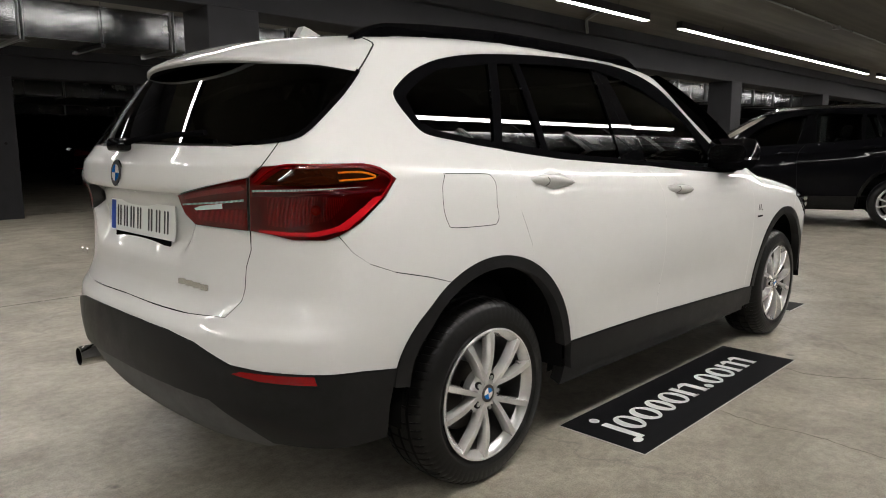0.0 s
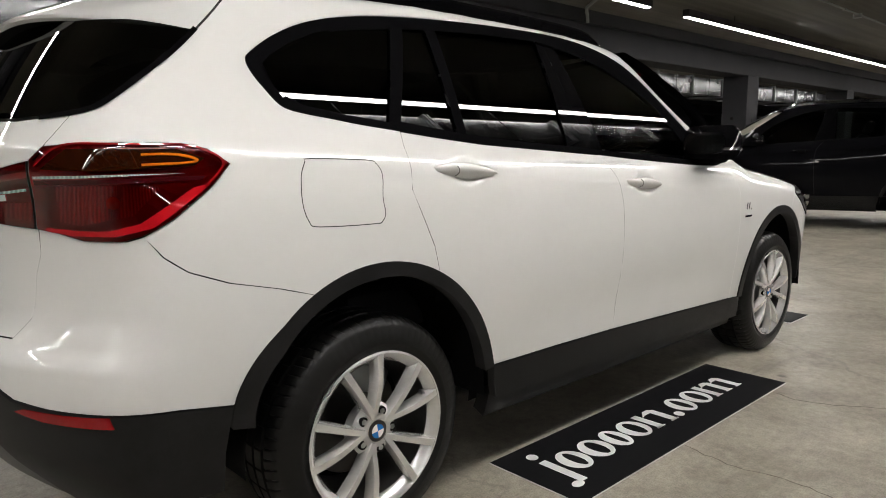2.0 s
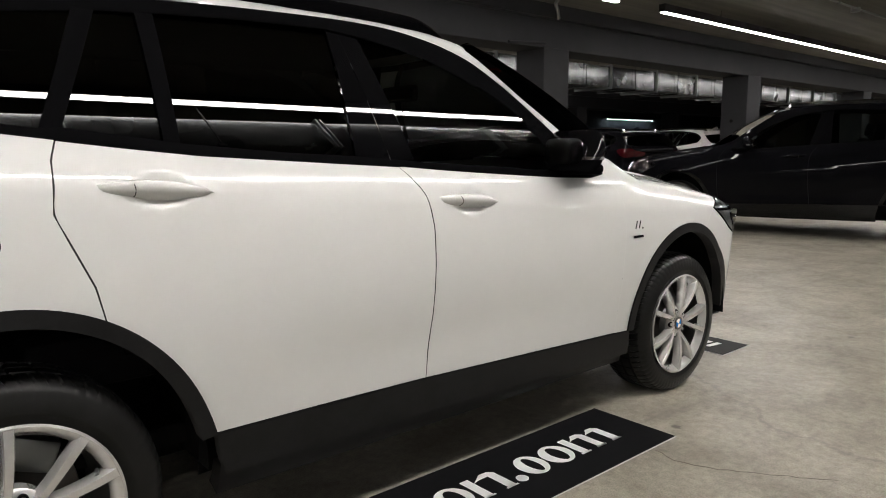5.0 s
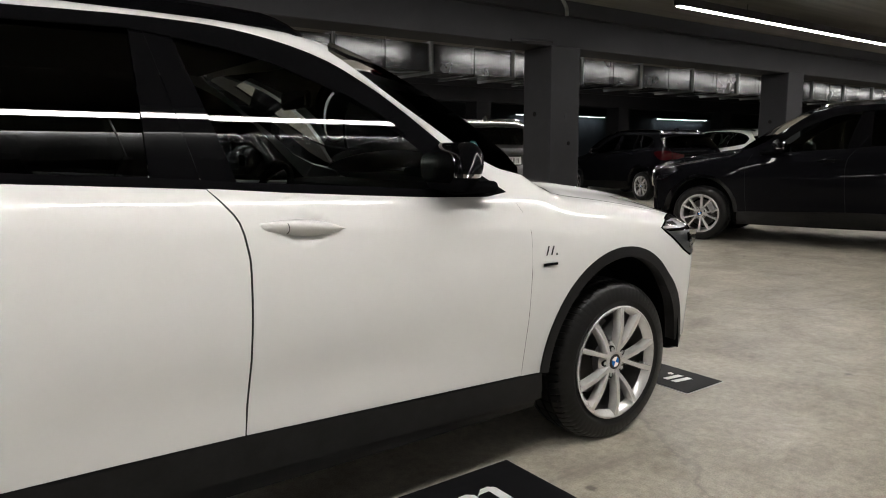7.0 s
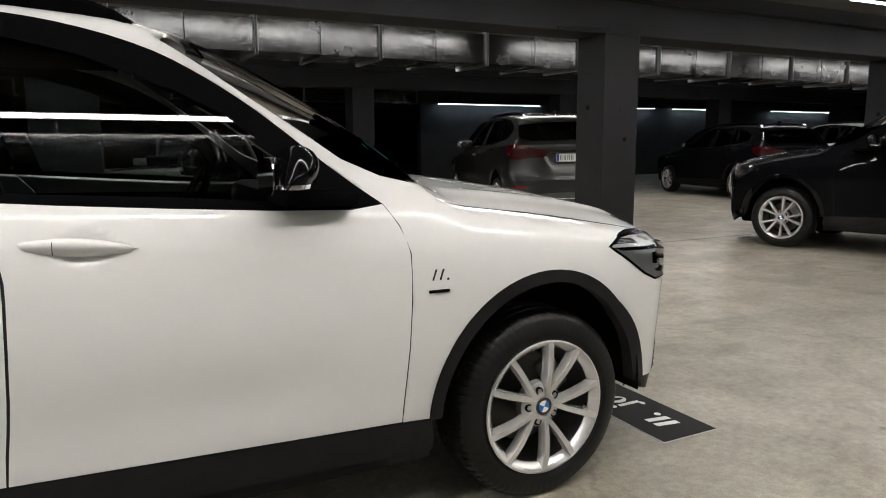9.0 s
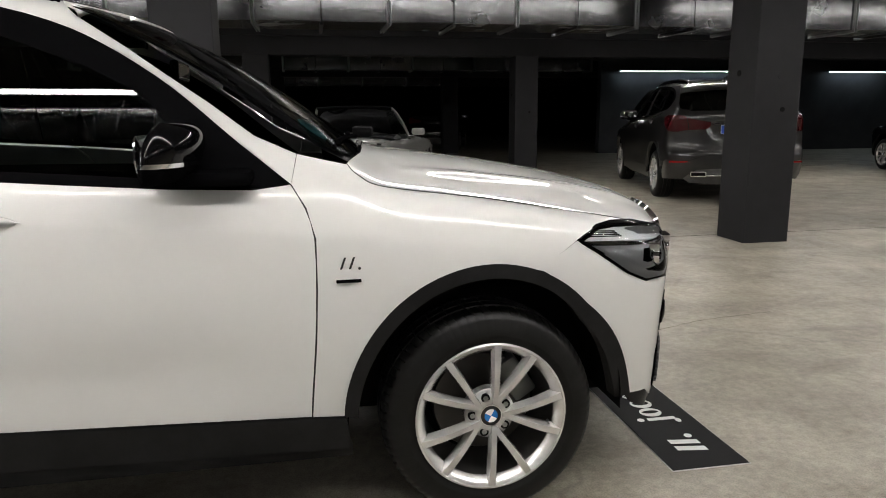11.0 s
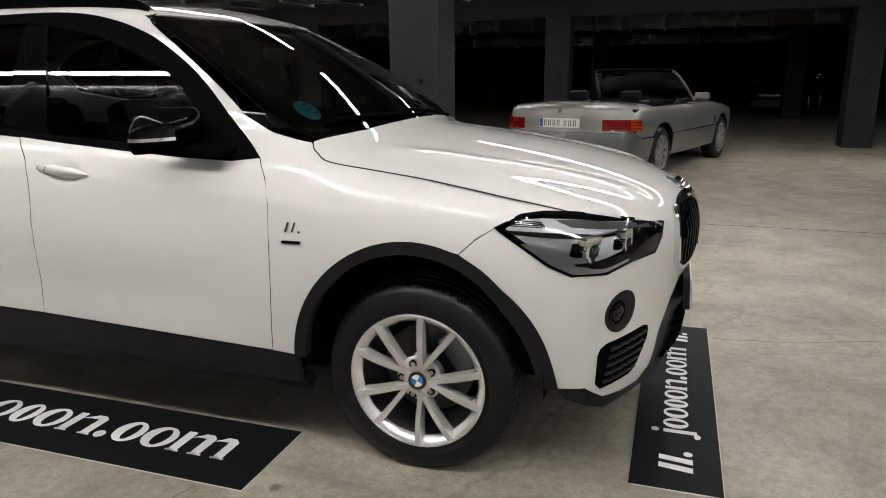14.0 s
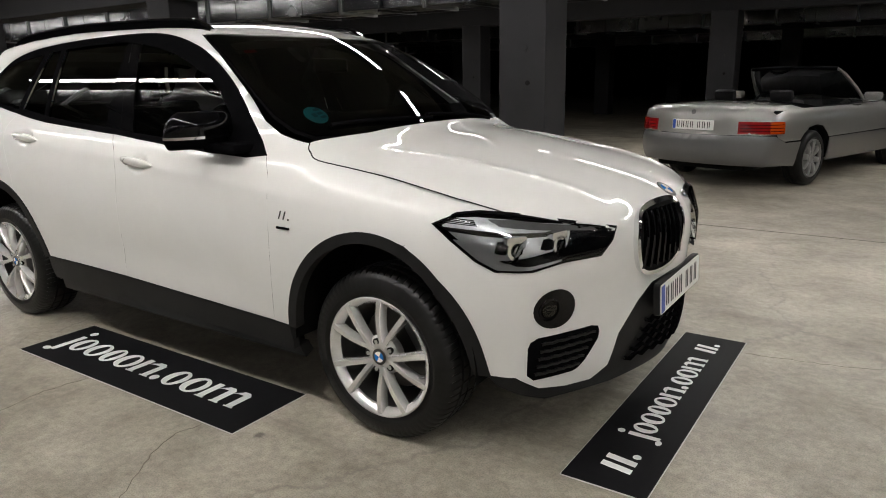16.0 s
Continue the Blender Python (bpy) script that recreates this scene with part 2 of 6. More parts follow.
BLACK_PAINT = car_paint("black_car_paint", (0.004, 0.004, 0.005), 0.0, 0.25)
BLACK_PAINT.node_tree.nodes["Principled BSDF"].inputs["Specular IOR Level"].default_value = 0.0
BLACK_PAINT.node_tree.nodes["Principled BSDF"].inputs["Coat Weight"].default_value = 0.13
GREY_METAL = car_paint("graphite_metallic_paint", (0.014, 0.0135, 0.0135), 0.4, 0.34)
SILVER = car_paint("silver_metallic_paint", (0.27, 0.266, 0.258), 0.6, 0.34)
SILVER_LOW = car_paint("grey_lower_paint", (0.12, 0.12, 0.122), 0.5, 0.4)
SL_RED = mat("ribbed_red_lamp", (0.22, 0.006, 0.008), 0.15, 0, 1.0)


# ---- mesh helpers ----
def shade(me):
    for p in me.polygons:
        p.use_smooth = True


def link(name, bm, material, parent=None, label="", smooth=False):
    me = bpy.data.meshes.new(name)
    bm.to_mesh(me)
    bm.free()
    me.materials.append(material)
    if smooth:
        shade(me)
        me.set_sharp_from_angle(angle=radians(38))
    ob = new(name, me)
    if parent:
        ob.parent = parent
    if label:
        ob["label"] = label
    return ob


def part(name, bm, material, parent, label="", smooth=False):
    return link(name, bm, material, parent, label, smooth)


def box(bm, x0, x1, y0, y1, z0, z1, bevel=0.0):
    g = bmesh.ops.create_cube(bm, size=1.0, matrix=Matrix.LocRotScale(((x0 + x1) / 2, (y0 + y1) / 2, (z0 + z1) / 2), None, (x1 - x0, y1 - y0, z1 - z0)))
    if bevel:
        edges = list({e for v in g["verts"] for e in v.link_edges})
        bmesh.ops.bevel(bm, geom=edges, offset=bevel, segments=2, affect="EDGES", profile=0.5)
    return bm


def boxed(x0, x1, y0, y1, z0, z1, bevel=0.0):
    return box(bmesh.new(), x0, x1, y0, y1, z0, z1, bevel)


def cyl(bm, p, q, r, seg=16, r2=None):
    p, q = Vector(p), Vector(q)
    m = Matrix.Translation((p + q) / 2) @ (q - p).to_track_quat("Z", "Y").to_matrix().to_4x4()
    bmesh.ops.create_cone(bm, cap_ends=True, segments=seg, radius1=r, radius2=r if r2 is None else r2, depth=(q - p).length, matrix=m)
    return bm


def lathe(profile, seg=64, axis="Y"):
    """A turned body round the Y axis from (radius, y) pairs."""
    bm = bmesh.new()
    rings = []
    for k in range(seg):
        a = 2 * math.pi * k / seg
        rings.append([bm.verts.new((r * math.cos(a), y, r * math.sin(a))) for r, y in profile])
    for k in range(seg):
        for i in range(len(profile) - 1):
            bm.faces.new((rings[k][i], rings[k][i + 1], rings[(k + 1) % seg][i + 1], rings[(k + 1) % seg][i]))
    bmesh.ops.remove_doubles(bm, verts=bm.verts, dist=1e-6)
    bmesh.ops.recalc_face_normals(bm, faces=bm.faces)
    return bm


def tube(points, r, seg=8):
    bm = bmesh.new()
    pts = [Vector(p) for p in points]
    rings = []
    for i, p in enumerate(pts):
        d = (pts[min(i + 1, len(pts) - 1)] - pts[max(i - 1, 0)]).normalized()
        q = d.to_track_quat("Z", "Y").to_matrix()
        rings.append([bm.verts.new(p + q @ Vector((r * math.cos(2 * math.pi * k / seg), r * math.sin(2 * math.pi * k / seg), 0))) for k in range(seg)])
    for a, b in zip(rings, rings[1:]):
        for k in range(seg):
            bm.faces.new((a[k], a[(k + 1) % seg], b[(k + 1) % seg], b[k]))
    bm.faces.new(rings[0][::-1])
    bm.faces.new(rings[-1])
    bmesh.ops.recalc_face_normals(bm, faces=bm.faces)
    return bm


def slab(outline, z0, z1, place=None):
    """A flat prism over an outline in x, y."""
    bm = bmesh.new()
    f = bm.faces.new([bm.verts.new((x, y, z0)) for x, y in outline])
    e = bmesh.ops.extrude_face_region(bm, geom=[f])
    bmesh.ops.translate(bm, verts=[v for v in e["geom"] if isinstance(v, bmesh.types.BMVert)], vec=(0, 0, z1 - z0))
    bmesh.ops.recalc_face_normals(bm, faces=bm.faces)
    if place is not None:
        bm.transform(place)
    return bm


def ell(cx, cy, rx, ry, n=28):
    return [(cx + rx * math.cos(2 * math.pi * k / n), cy + ry * math.sin(2 * math.pi * k / n)) for k in range(n)]


def rounded(x0, x1, y0, y1, r, n=5):
    out = []
    for cx, cy, a0 in ((x1 - r, y1 - r, 0), (x0 + r, y1 - r, 90), (x0 + r, y0 + r, 180), (x1 - r, y0 + r, 270)):
        for k in range(n + 1):
            a = radians(a0 + 90 * k / n)
            out.append((cx + r * math.cos(a), cy + r * math.sin(a)))
    return out


def thing(name, m, label, category, group=""):
    root = new(name)
    root.matrix_basis = m
    tagged(root, label, category, group)
    return root


# ---- the garage ----
X0, X1, Y0, Y1, HIGH = -26.0, 44.0, -16.0, 36.0, 2.75
tagged(link("floor", boxed(X0, X1, Y0, Y1, -0.2, 0.0), FLOOR), "worn grey polished concrete floor with stains and hairline cracks", "floor", kind="structure")
tagged(link("ceiling", boxed(X0, X1, Y0, Y1, HIGH, HIGH + 0.2), CEIL), "board-marked raw concrete ceiling", "ceiling", kind="structure")
for name, b in (("wall_west", (X0 - 0.2, X0, Y0, Y1)), ("wall_east", (X1, X1 + 0.2, Y0, Y1)), ("wall_south", (X0 - 0.2, X1 + 0.2, Y0 - 0.2, Y0)), ("wall_north", (X0 - 0.2, X1 + 0.2, Y1, Y1 + 0.2))):
    tagged(link(name, boxed(*b, -0.2, HIGH + 0.2), BLACK_WALL), "black painted garage wall", "wall", kind="structure")
tagged(link("wall_bay", boxed(10.6, X1, 17.0, 17.25, 0, HIGH), WALL_PAINT), "charcoal painted wall washed by cool lamps", "wall", kind="structure")

ROWS_Y = (3.2, 10.72, 18.3, 25.8, -5.3, -12.8)
COLS_X = (-14.2, -9.05, -3.9, 1.24, 6.31, 11.3, 16.4, 21.5, 26.6, 31.7)
for y in ROWS_Y:
    bm = boxed(X0, X1, y - 0.20, y + 0.24, 2.27, HIGH + 0.01, 0.008)
    box(bm, X0, X1, y - 0.30, y + 0.34, 2.60, HIGH + 0.01)
    tagged(link("beam", bm, GREY_PAINT), "dark grey painted concrete downstand beam", "beam", kind="structure")


def column(x, y):
    root = thing("column", pose(x, y, 0), "dark grey painted square concrete column", "column", "garage columns")
    part("shaft", boxed(-0.23, 0.23, -0.22, 0.22, -0.02, 2.28, 0.012), GREY_PAINT, root)
    part("fixing_hole", cyl(bmesh.new(), (0.06, -0.225, 1.22), (0.06, -0.215, 1.22), 0.022), DARK, root, "small dark round hole")
    part("fixing_hole", cyl(bmesh.new(), (-0.235, 0.03, 1.55), (-0.225, 0.03, 1.55), 0.028), DARK, root, "small dark round hole")
    part("fixing_hole", cyl(bmesh.new(), (0.02, -0.227, 1.52), (0.02, -0.216, 1.52), 0.034), GREY_PAINT, root, "painted round cover plate")
    return root


first = column(COLS_X[0], ROWS_Y[0])
for y in ROWS_Y:
    for x in COLS_X:
        if (x, y) != (COLS_X[0], ROWS_Y[0]) and not (y > 17 and x > 10.5) and not (y == 25.8 and x > 0):
            copy_thing(first, pose(x, y, 0))


def duct_run(y0, y1, z0, z1, xs):
    root = thing("ventilation_duct", pose(0, 0, 0), "long rectangular galvanised steel ventilation duct under the ceiling", "duct")
    for a, b in zip(xs, xs[1:]):
        bm = boxed(a + 0.012, b - 0.012, y0, y1, z0, z1)
        part("duct_section", bm, DUCT, root)
        fl = bmesh.new()
        for s in (0, 0.03):
            box(fl, b - 0.014 + s, b - 0.002 + s, y0 - 0.032, y1 + 0.032, z0 - 0.032, z1 + 0.032, 0.003)
        part("flange", fl, STEEL_DARK, root, "bolted steel flange")
        cx = (a + b) / 2
        hang = boxed(cx - 0.02, cx + 0.02, y0 - 0.045, y1 + 0.045, z0 - 0.040, z0 - 0.012)
        cyl(hang, (cx, y0 - 0.036, z0 - 0.03), (cx, y0 - 0.036, HIGH), 0.005, 6)
        cyl(hang, (cx, y1 + 0.036, z0 - 0.03), (cx, y1 + 0.036, HIGH), 0.005, 6)
        part("hanger", hang, LAMP_BODY, root, "steel rail hanging on threaded rods")
    return root


duct_run(5.0, 5.75, 2.17, 2.52, [-14 + 1.42 * k for k in range(0, 36)])
duct_run(-2.75, -2.03, 2.19, 2.50, [-13.6 + 1.42 * k for k in range(0, 34)])
duct_run(13.2, 13.7, 2.17, 2.5, [-14 + 1.42 * k for k in range(0, 17)])
duct_run(20.6, 21.1, 2.12, 2.4, [-16 + 1.42 * k for k in range(0, 17)])


def lamp_line(y, z, spans, led, body=LAMP_BODY, w=0.055, drop=True):
    for a, b in spans:
        root = thing("linear_lamp", pose((a + b) / 2, y, z), "long slim black ceiling lamp with a lit white diffuser", "lamp", "linear lamps")
        h = (b - a) / 2
        part("housing", boxed(-h, h, -w / 2 - 0.012, w / 2 + 0.012, 0.0, 0.085, 0.004), body, root)
        part("diffuser", boxed(-h + 0.02, h - 0.02, -w / 2, w / 2, -0.006, 0.002), led, root, "glowing white diffuser")
        for s in (-0.7 * h, 0.7 * h):
            part("hanger", cyl(bmesh.new(), (s, 0, 0.085), (s, 0, HIGH - z + 0.01), 0.004, 6), body, root)


LAMPS_X = [(-8.2, -3.6), (-2.9, 1.3), (1.7, 5.95), (6.75, 15.3), (16.1, 24.0)]
lamp_line(1.88, 2.59, LAMPS_X, LED_FAR)
lamp_line(-1.93, 2.62, [(-12.4, -4.0), (-3.2, 5.6), (6.2, 11.0), (11.8, 16.4)], LED_FAR)
lamp_line(4.2, 2.52, [(-13.6, -9.0), (-8.2, -3.6), (-2.9, 1.3), (1.7, 5.95), (6.75, 11.0), (11.8, 16.4), (17.0, 22.0)], LED_SOFT)
lamp_line(7.6, 2.59, [(-8.2, -3.6), (-2.9, 1.3), (1.7, 5.95), (6.75, 11.0), (11.8, 16.4)], LED_MID)
# added fill row, never in view, to brighten the car's lower side
lamp_line(-7.6, 2.59, [(-8.2, -3.6), (-2.9, 1.3), (1.7, 5.95), (6.75, 11.0), (11.8, 16.4)], LED_FILL)
lamp_line(16.8, 2.38, [(11.1, 14.9), (18.0, 20.0), (20.8, 22.8), (26.2, 29.9)], LED_COOL)
# saw-cut joints of the floor slab
for y in (3.46, 11.1, -4.9):
    tagged(link("floor_joint", boxed(X0 + 0.1, X1 - 0.1, y - 0.004, y + 0.004, -0.01, 0.0012), GAP), "thin dark saw-cut joint in the concrete floor", "joint", kind="structure")


def floor_crack(points, seed):
    """A hairline crack wandering across the slab."""
    rnd = random.Random(seed)
    line = []
    for (xa, ya), (xb, yb) in zip(points, points[1:]):
        n = max(2, int(math.hypot(xb - xa, yb - ya) / .03))
        line += [(xa + (xb - xa) * k / n + rnd.uniform(-.007, .007), ya + (yb - ya) * k / n + rnd.uniform(-.007, .007)) for k in range(n)]
    line.append(points[-1])
    bm = bmesh.new()
    rows = []
    for k, (x, y) in enumerate(line):
        xa, ya = line[max(k - 1, 0)]
        xb, yb = line[min(k + 1, len(line) - 1)]
        d = math.hypot(xb - xa, yb - ya) or 1
        w = rnd.uniform(.0008, .0024) * (1 if 0 < k < len(line) - 1 else .2)
        nx, ny = -(yb - ya) / d * w, (xb - xa) / d * w
        rows.append([bm.verts.new((x + s_ * nx, y + s_ * ny, z)) for s_, z in ((-1, -.004), (-1, .0009), (1, .0009), (1, -.004))])
    for a, b in zip(rows, rows[1:]):
        for i in range(3):
            bm.faces.new((a[i], a[i + 1], b[i + 1], b[i]))
    bmesh.ops.recalc_face_normals(bm, faces=bm.faces)
    tagged(link("floor_crack", bm, CRACK), "hairline brown crack in the concrete floor", "crack", kind="structure")


floor_crack([(2.27, -1.72), (2.148, -1.568), (2.089, -1.483), (2.056, -1.434), (2.002, -1.344), (1.985, -1.271), (2.009, -1.165)], 3)
floor_crack([(1.20, -1.165), (1.161, -1.341), (1.198, -1.55), (1.16, -1.788), (1.22, -2.05)], 5)
floor_crack([(3.66, .66), (3.85, .69), (4.065, .722), (4.26, .80), (4.448, .853), (4.9, .92)], 8)


def conduit(points, label, r=0.011, material=None):
    root = thing("conduit_pipe", pose(0, 0, 0), label, "conduit")
    part("pipe", tube(points, r, 10), material or CONDUIT, root, smooth=True)
    return root


run = conduit([(4.2 + 1.2 * k, 0.735, HIGH - 0.013) for k in range(10)], "thin grey electrical conduit along the concrete ceiling")
part("junction_box", cyl(bmesh.new(), (9.06, 0.75, HIGH - 0.05), (9.06, 0.75, HIGH), 0.05, 24), CONDUIT, run, "round grey junction box", smooth=True)
for k in range(8):
    part("pipe_clip", boxed(4.9 + 1.2 * k, 4.92 + 1.2 * k, 0.715, 0.755, HIGH - 0.028, HIGH), CONDUIT, run)
drop = conduit([(5.1, 2.05, HIGH - 0.03), (5.6, 2.3, HIGH - 0.03), (6.0, 2.75, HIGH - 0.035), (6.12, 2.83, HIGH - 0.06), (6.17, 2.855, 2.66), (6.19, 2.86, 2.58)], "grey drain pipe bending down beside a beam", 0.020)
part("pipe_clip", boxed(5.57, 5.61, 2.26, 2.34, HIGH - 0.055, HIGH), GREY_PAINT, drop)
arm = conduit([(5.50, 2.985, 2.285), (5.75, 2.985, 2.30), (6.02, 2.985, 2.325), (6.10, 2.985, 2.32)], "short dark pipe stub at a column head", 0.016, GREY_PAINT)


# ---- car bodies: one smooth form cut into panels ----
def spline(xs, ys):
    xs, ys = np.array(xs, float), np.array(ys, float)
    h, d = np.diff(xs), np.diff(ys) / np.diff(xs)
    m = np.zeros(len(xs))
    for i in range(1, len(xs) - 1):
        if d[i - 1] * d[i] > 0:
            w1, w2 = 2 * h[i] + h[i - 1], h[i] + 2 * h[i - 1]
            m[i] = (w1 + w2) / (w1 / d[i - 1] + w2 / d[i])
    m[0], m[-1] = d[0], d[-1]

    def f(x):
        x = np.asarray(x, float)
        c = np.clip(x, xs[0], xs[-1])
        i = np.clip(np.searchsorted(xs, c) - 1, 0, len(h) - 1)
        t = (c - xs[i]) / h[i]
        v = ys[i] * (1 + 2 * t) * (1 - t) ** 2 + m[i] * h[i] * t * (1 - t) ** 2 + ys[i + 1] * t * t * (3 - 2 * t) + m[i + 1] * h[i] * t * t * (t - 1)
        return v + (x - c) * np.where(x < xs[0], m[0], m[-1])
    return f


def smax(a, b, k):
    return 0.5 * (a + b + np.sqrt((a - b) ** 2 + k * k))


def ease(t):
    t = np.clip(t, 0, 1)
    return t * t * (3 - 2 * t)


class Form:
    """A car's outer skin: where the side, front, rear and top surfaces meet, rounded off. Rear axle at x = 0, nose towards +x."""
    XA, XB, KS = -0.30, 2.95, 0.6

    def __init__(self, section, plan, nose, tail, roof, crown, rise=0.045, bow=0.37, crease=None, ridge=0.0, soft=0.045):
        self.section, self.plan, self.nose, self.tail, self.roof, self.crown = (spline(*c) for c in (section, plan, nose, tail, roof, crown))
        self.rise, self.bow, self.crease, self.ridge, self.soft = rise, bow, crease, ridge, soft

    def F(self, x, y, z):
        y = np.abs(y)
        xb = 2.25 - 0.5 * (2.25 - x + np.sqrt((2.25 - x) ** 2 + 0.09))
        xb = -0.6 + 0.5 * (xb + 0.6 + np.sqrt((xb + 0.6) ** 2 + 0.02))
        up = np.clip((z - 0.72) / 0.31, 0, 1)
        s = self.rise * (1.1 - xb) * up * up * (3 - 2 * up)
        side = y - self.section(z - s) - self.plan(x)
        if self.crease:
            zc = self.crease[0] - self.crease[1] * (x - 1.2)
            d = (z - zc) / 0.055
            side = side - 0.0105 * (np.sqrt(d * d + 3.2) - np.sqrt(d * d + 0.03)) / 1.6 * np.exp(-0.22 * d * d) * ease((x + 0.55) / 0.25) * ease((2.75 - x) / 0.6)
            side = side + 0.010 * np.exp(-((z - 0.53) / 0.09) ** 2) * ease((x - 0.40) / 0.45) * ease((2.25 - x) / 0.45)
        front = x - self.nose(z) + self.bow * ((y * y + 0.012) ** 0.73 - 0.012 ** 0.73)
        rear = self.tail(z) + 0.33 * y ** 2.6 - x
        t = self.roof(x) - self.crown(x) * y * y
        if self.ridge:
            yr = 0.56 - 0.13 * (x - 2.4)
            t = t + self.ridge * np.exp(-((y - yr) / 0.05) ** 2) * np.clip((x - 2.40) / 0.25, 0, 1) * np.clip((3.42 - x) / 0.2, 0, 1)
        top = (z - t) * 0.8
        return smax(smax(smax(side, front, 0.09), rear, 0.07), top, self.soft)

    def march(self, o, d, far=1.6):
        a, b = np.zeros(len(o)), np.full(len(o), far)
        for _ in range(34):
            c = 0.5 * (a + b)
            q = o + c[:, None] * d
            inside = self.F(q[:, 0], q[:, 1], q[:, 2]) < 0
            a, b = np.where(inside, c, a), np.where(inside, b, c)
        return o + b[:, None] * d

    def wrap(self, uv):
        """(s, z): s is x along the right side, and runs on round the front and rear corners."""
        s, z = uv[:, 0], uv[:, 1]
        a = np.where(s < self.XA, -(self.XA - s) / self.KS, np.where(s > self.XB, (s - self.XB) / self.KS, 0))
        o = np.stack([np.clip(s, self.XA, self.XB), 0 * s, z], 1)
        return self.march(o, np.stack([np.sin(a), -np.cos(a), 0 * s], 1))

    def top(self, uv):
        """(x, y) seen from above."""
        o = np.stack([uv[:, 0], uv[:, 1], np.full(len(uv), 0.62)], 1)
        return self.march(o, np.tile([0.0, 0.0, 1.0], (len(uv), 1)), 1.3)

    def normal(self, p, e=0.003):
        g = np.stack([self.F(*(p + np.eye(3)[k] * e).T) - self.F(*(p - np.eye(3)[k] * e).T) for k in range(3)], 1)
        return g / np.maximum(np.linalg.norm(g, axis=1, keepdims=True), 1e-9)

    def at(self, s, z, off=0.0):
        p = self.wrap(np.array([[s, z]], float))
        n = self.normal(p)
        return Vector(p[0] + n[0] * off), Vector(n[0])


REAR_MID, FRONT_MID = Form.XA - Form.KS * math.pi / 2, Form.XB + Form.KS * math.pi / 2


def side_pane(form):
    """The even, barely curved sheet that all the side windows lie on."""
    g = form.wrap(np.array([(x, z) for x in np.linspace(-.1, 1.7, 19) for z in np.linspace(1.12, 1.46, 9) if z < 1.50 - 0.62 * max(x - 1.25, 0) - 0.1 * max(0.3 - x, 0)]))
    dz = g[:, 2] - 1.235
    base = lambda x: np.stack([1 + 0 * x, x, x * x], 1)  # noqa: E731
    k = np.linalg.lstsq(base(g[:, 0]), g[:, 1] - 0.404 * dz - 0.25 * dz * dz, rcond=None)[0]

    def place(p):
        d = p[:, 2] - 1.235
        y = base(p[:, 0]) @ k + 0.404 * d + 0.25 * d * d
        n = np.stack([k[1] + 2 * k[2] * p[:, 0], -1 + 0 * y, 0.404 + 0.5 * d], 1)
        return np.stack([p[:, 0], y, p[:, 2]], 1), n / np.linalg.norm(n, axis=1, keepdims=True)
    return place


def screen_pane(form, x0, x1, half):
    """The even sheet of a windscreen."""
    g = form.top(np.array([(x, y) for x in np.linspace(x0, x1, 9) for y in np.linspace(0, half, 9)]))
    base = lambda x, y: np.stack([1 + 0 * x, x, x * x, y * y, x * y * y], 1)  # noqa: E731
    k = np.linalg.lstsq(base(g[:, 0], g[:, 1]), g[:, 2], rcond=None)[0]

    def place(p):
        x, y = p[:, 0], p[:, 1]
        n = np.stack([-(k[1] + 2 * k[2] * x + k[4] * y * y), -(2 * k[3] * y + 2 * k[4] * x * y), 1 + 0 * x], 1)
        return np.stack([x, y, base(x, y) @ k], 1), n / np.linalg.norm(n, axis=1, keepdims=True)
    return place


def both(right, mid):
    """A half outline given from the middle of the car round to the middle, closed by its mirror image."""
    return list(right) + [(2 * mid - s, z) for s, z in reversed(right)]


def both_y(right):
    return list(right) + [(x, -y) for x, y in reversed(right)]


def curve(points, n=4):
    """A smooth line through points (Catmull-Rom)."""
    p = [np.array(q, float) for q in points]
    p = [2 * p[0] - p[1]] + p + [2 * p[-1] - p[-2]]
    out = []
    for i in range(1, len(p) - 2):
        for k in range(n):
            t = k / n
            out.append(tuple(0.5 * (2 * p[i] + (p[i + 1] - p[i - 1]) * t + (2 * p[i - 1] - 5 * p[i] + 4 * p[i + 1] - p[i + 2]) * t * t + (3 * p[i] - p[i - 1] - 3 * p[i + 1] + p[i + 2]) * t ** 3)))
    return out + [tuple(p[-2])]


def inset_line(pts, d):
    p = np.array(pts, float)
    area = 0.5 * np.sum(p[:, 0] * np.roll(p[:, 1], -1) - np.roll(p[:, 0], -1) * p[:, 1])
    sg = 1 if area > 0 else -1
    e1, e2 = p - np.roll(p, 1, 0), np.roll(p, -1, 0) - p
    n1 = np.stack([-e1[:, 1], e1[:, 0]], 1) / np.maximum(np.linalg.norm(e1, axis=1, keepdims=True), 1e-9)
    n2 = np.stack([-e2[:, 1], e2[:, 0]], 1) / np.maximum(np.linalg.norm(e2, axis=1, keepdims=True), 1e-9)
    n = n1 + n2
    n /= np.maximum(np.linalg.norm(n, axis=1, keepdims=True), 0.5)
    return p + sg * d * n


def tidy(pts, tol=0.0035):
    size = max(max(p[k] for p in pts) - min(p[k] for p in pts) for k in (0, 1))
    tol = min(tol, 0.02 * size)
    out = [pts[0]]
    for q in pts[1:]:
        if math.hypot(q[0] - out[-1][0], q[1] - out[-1][1]) > tol:
            out.append(q)
    if math.hypot(out[0][0] - out[-1][0], out[0][1] - out[-1][1]) < tol:
        out.pop()
    return out


DETAIL = [1.0]      # coarser for the cars further off


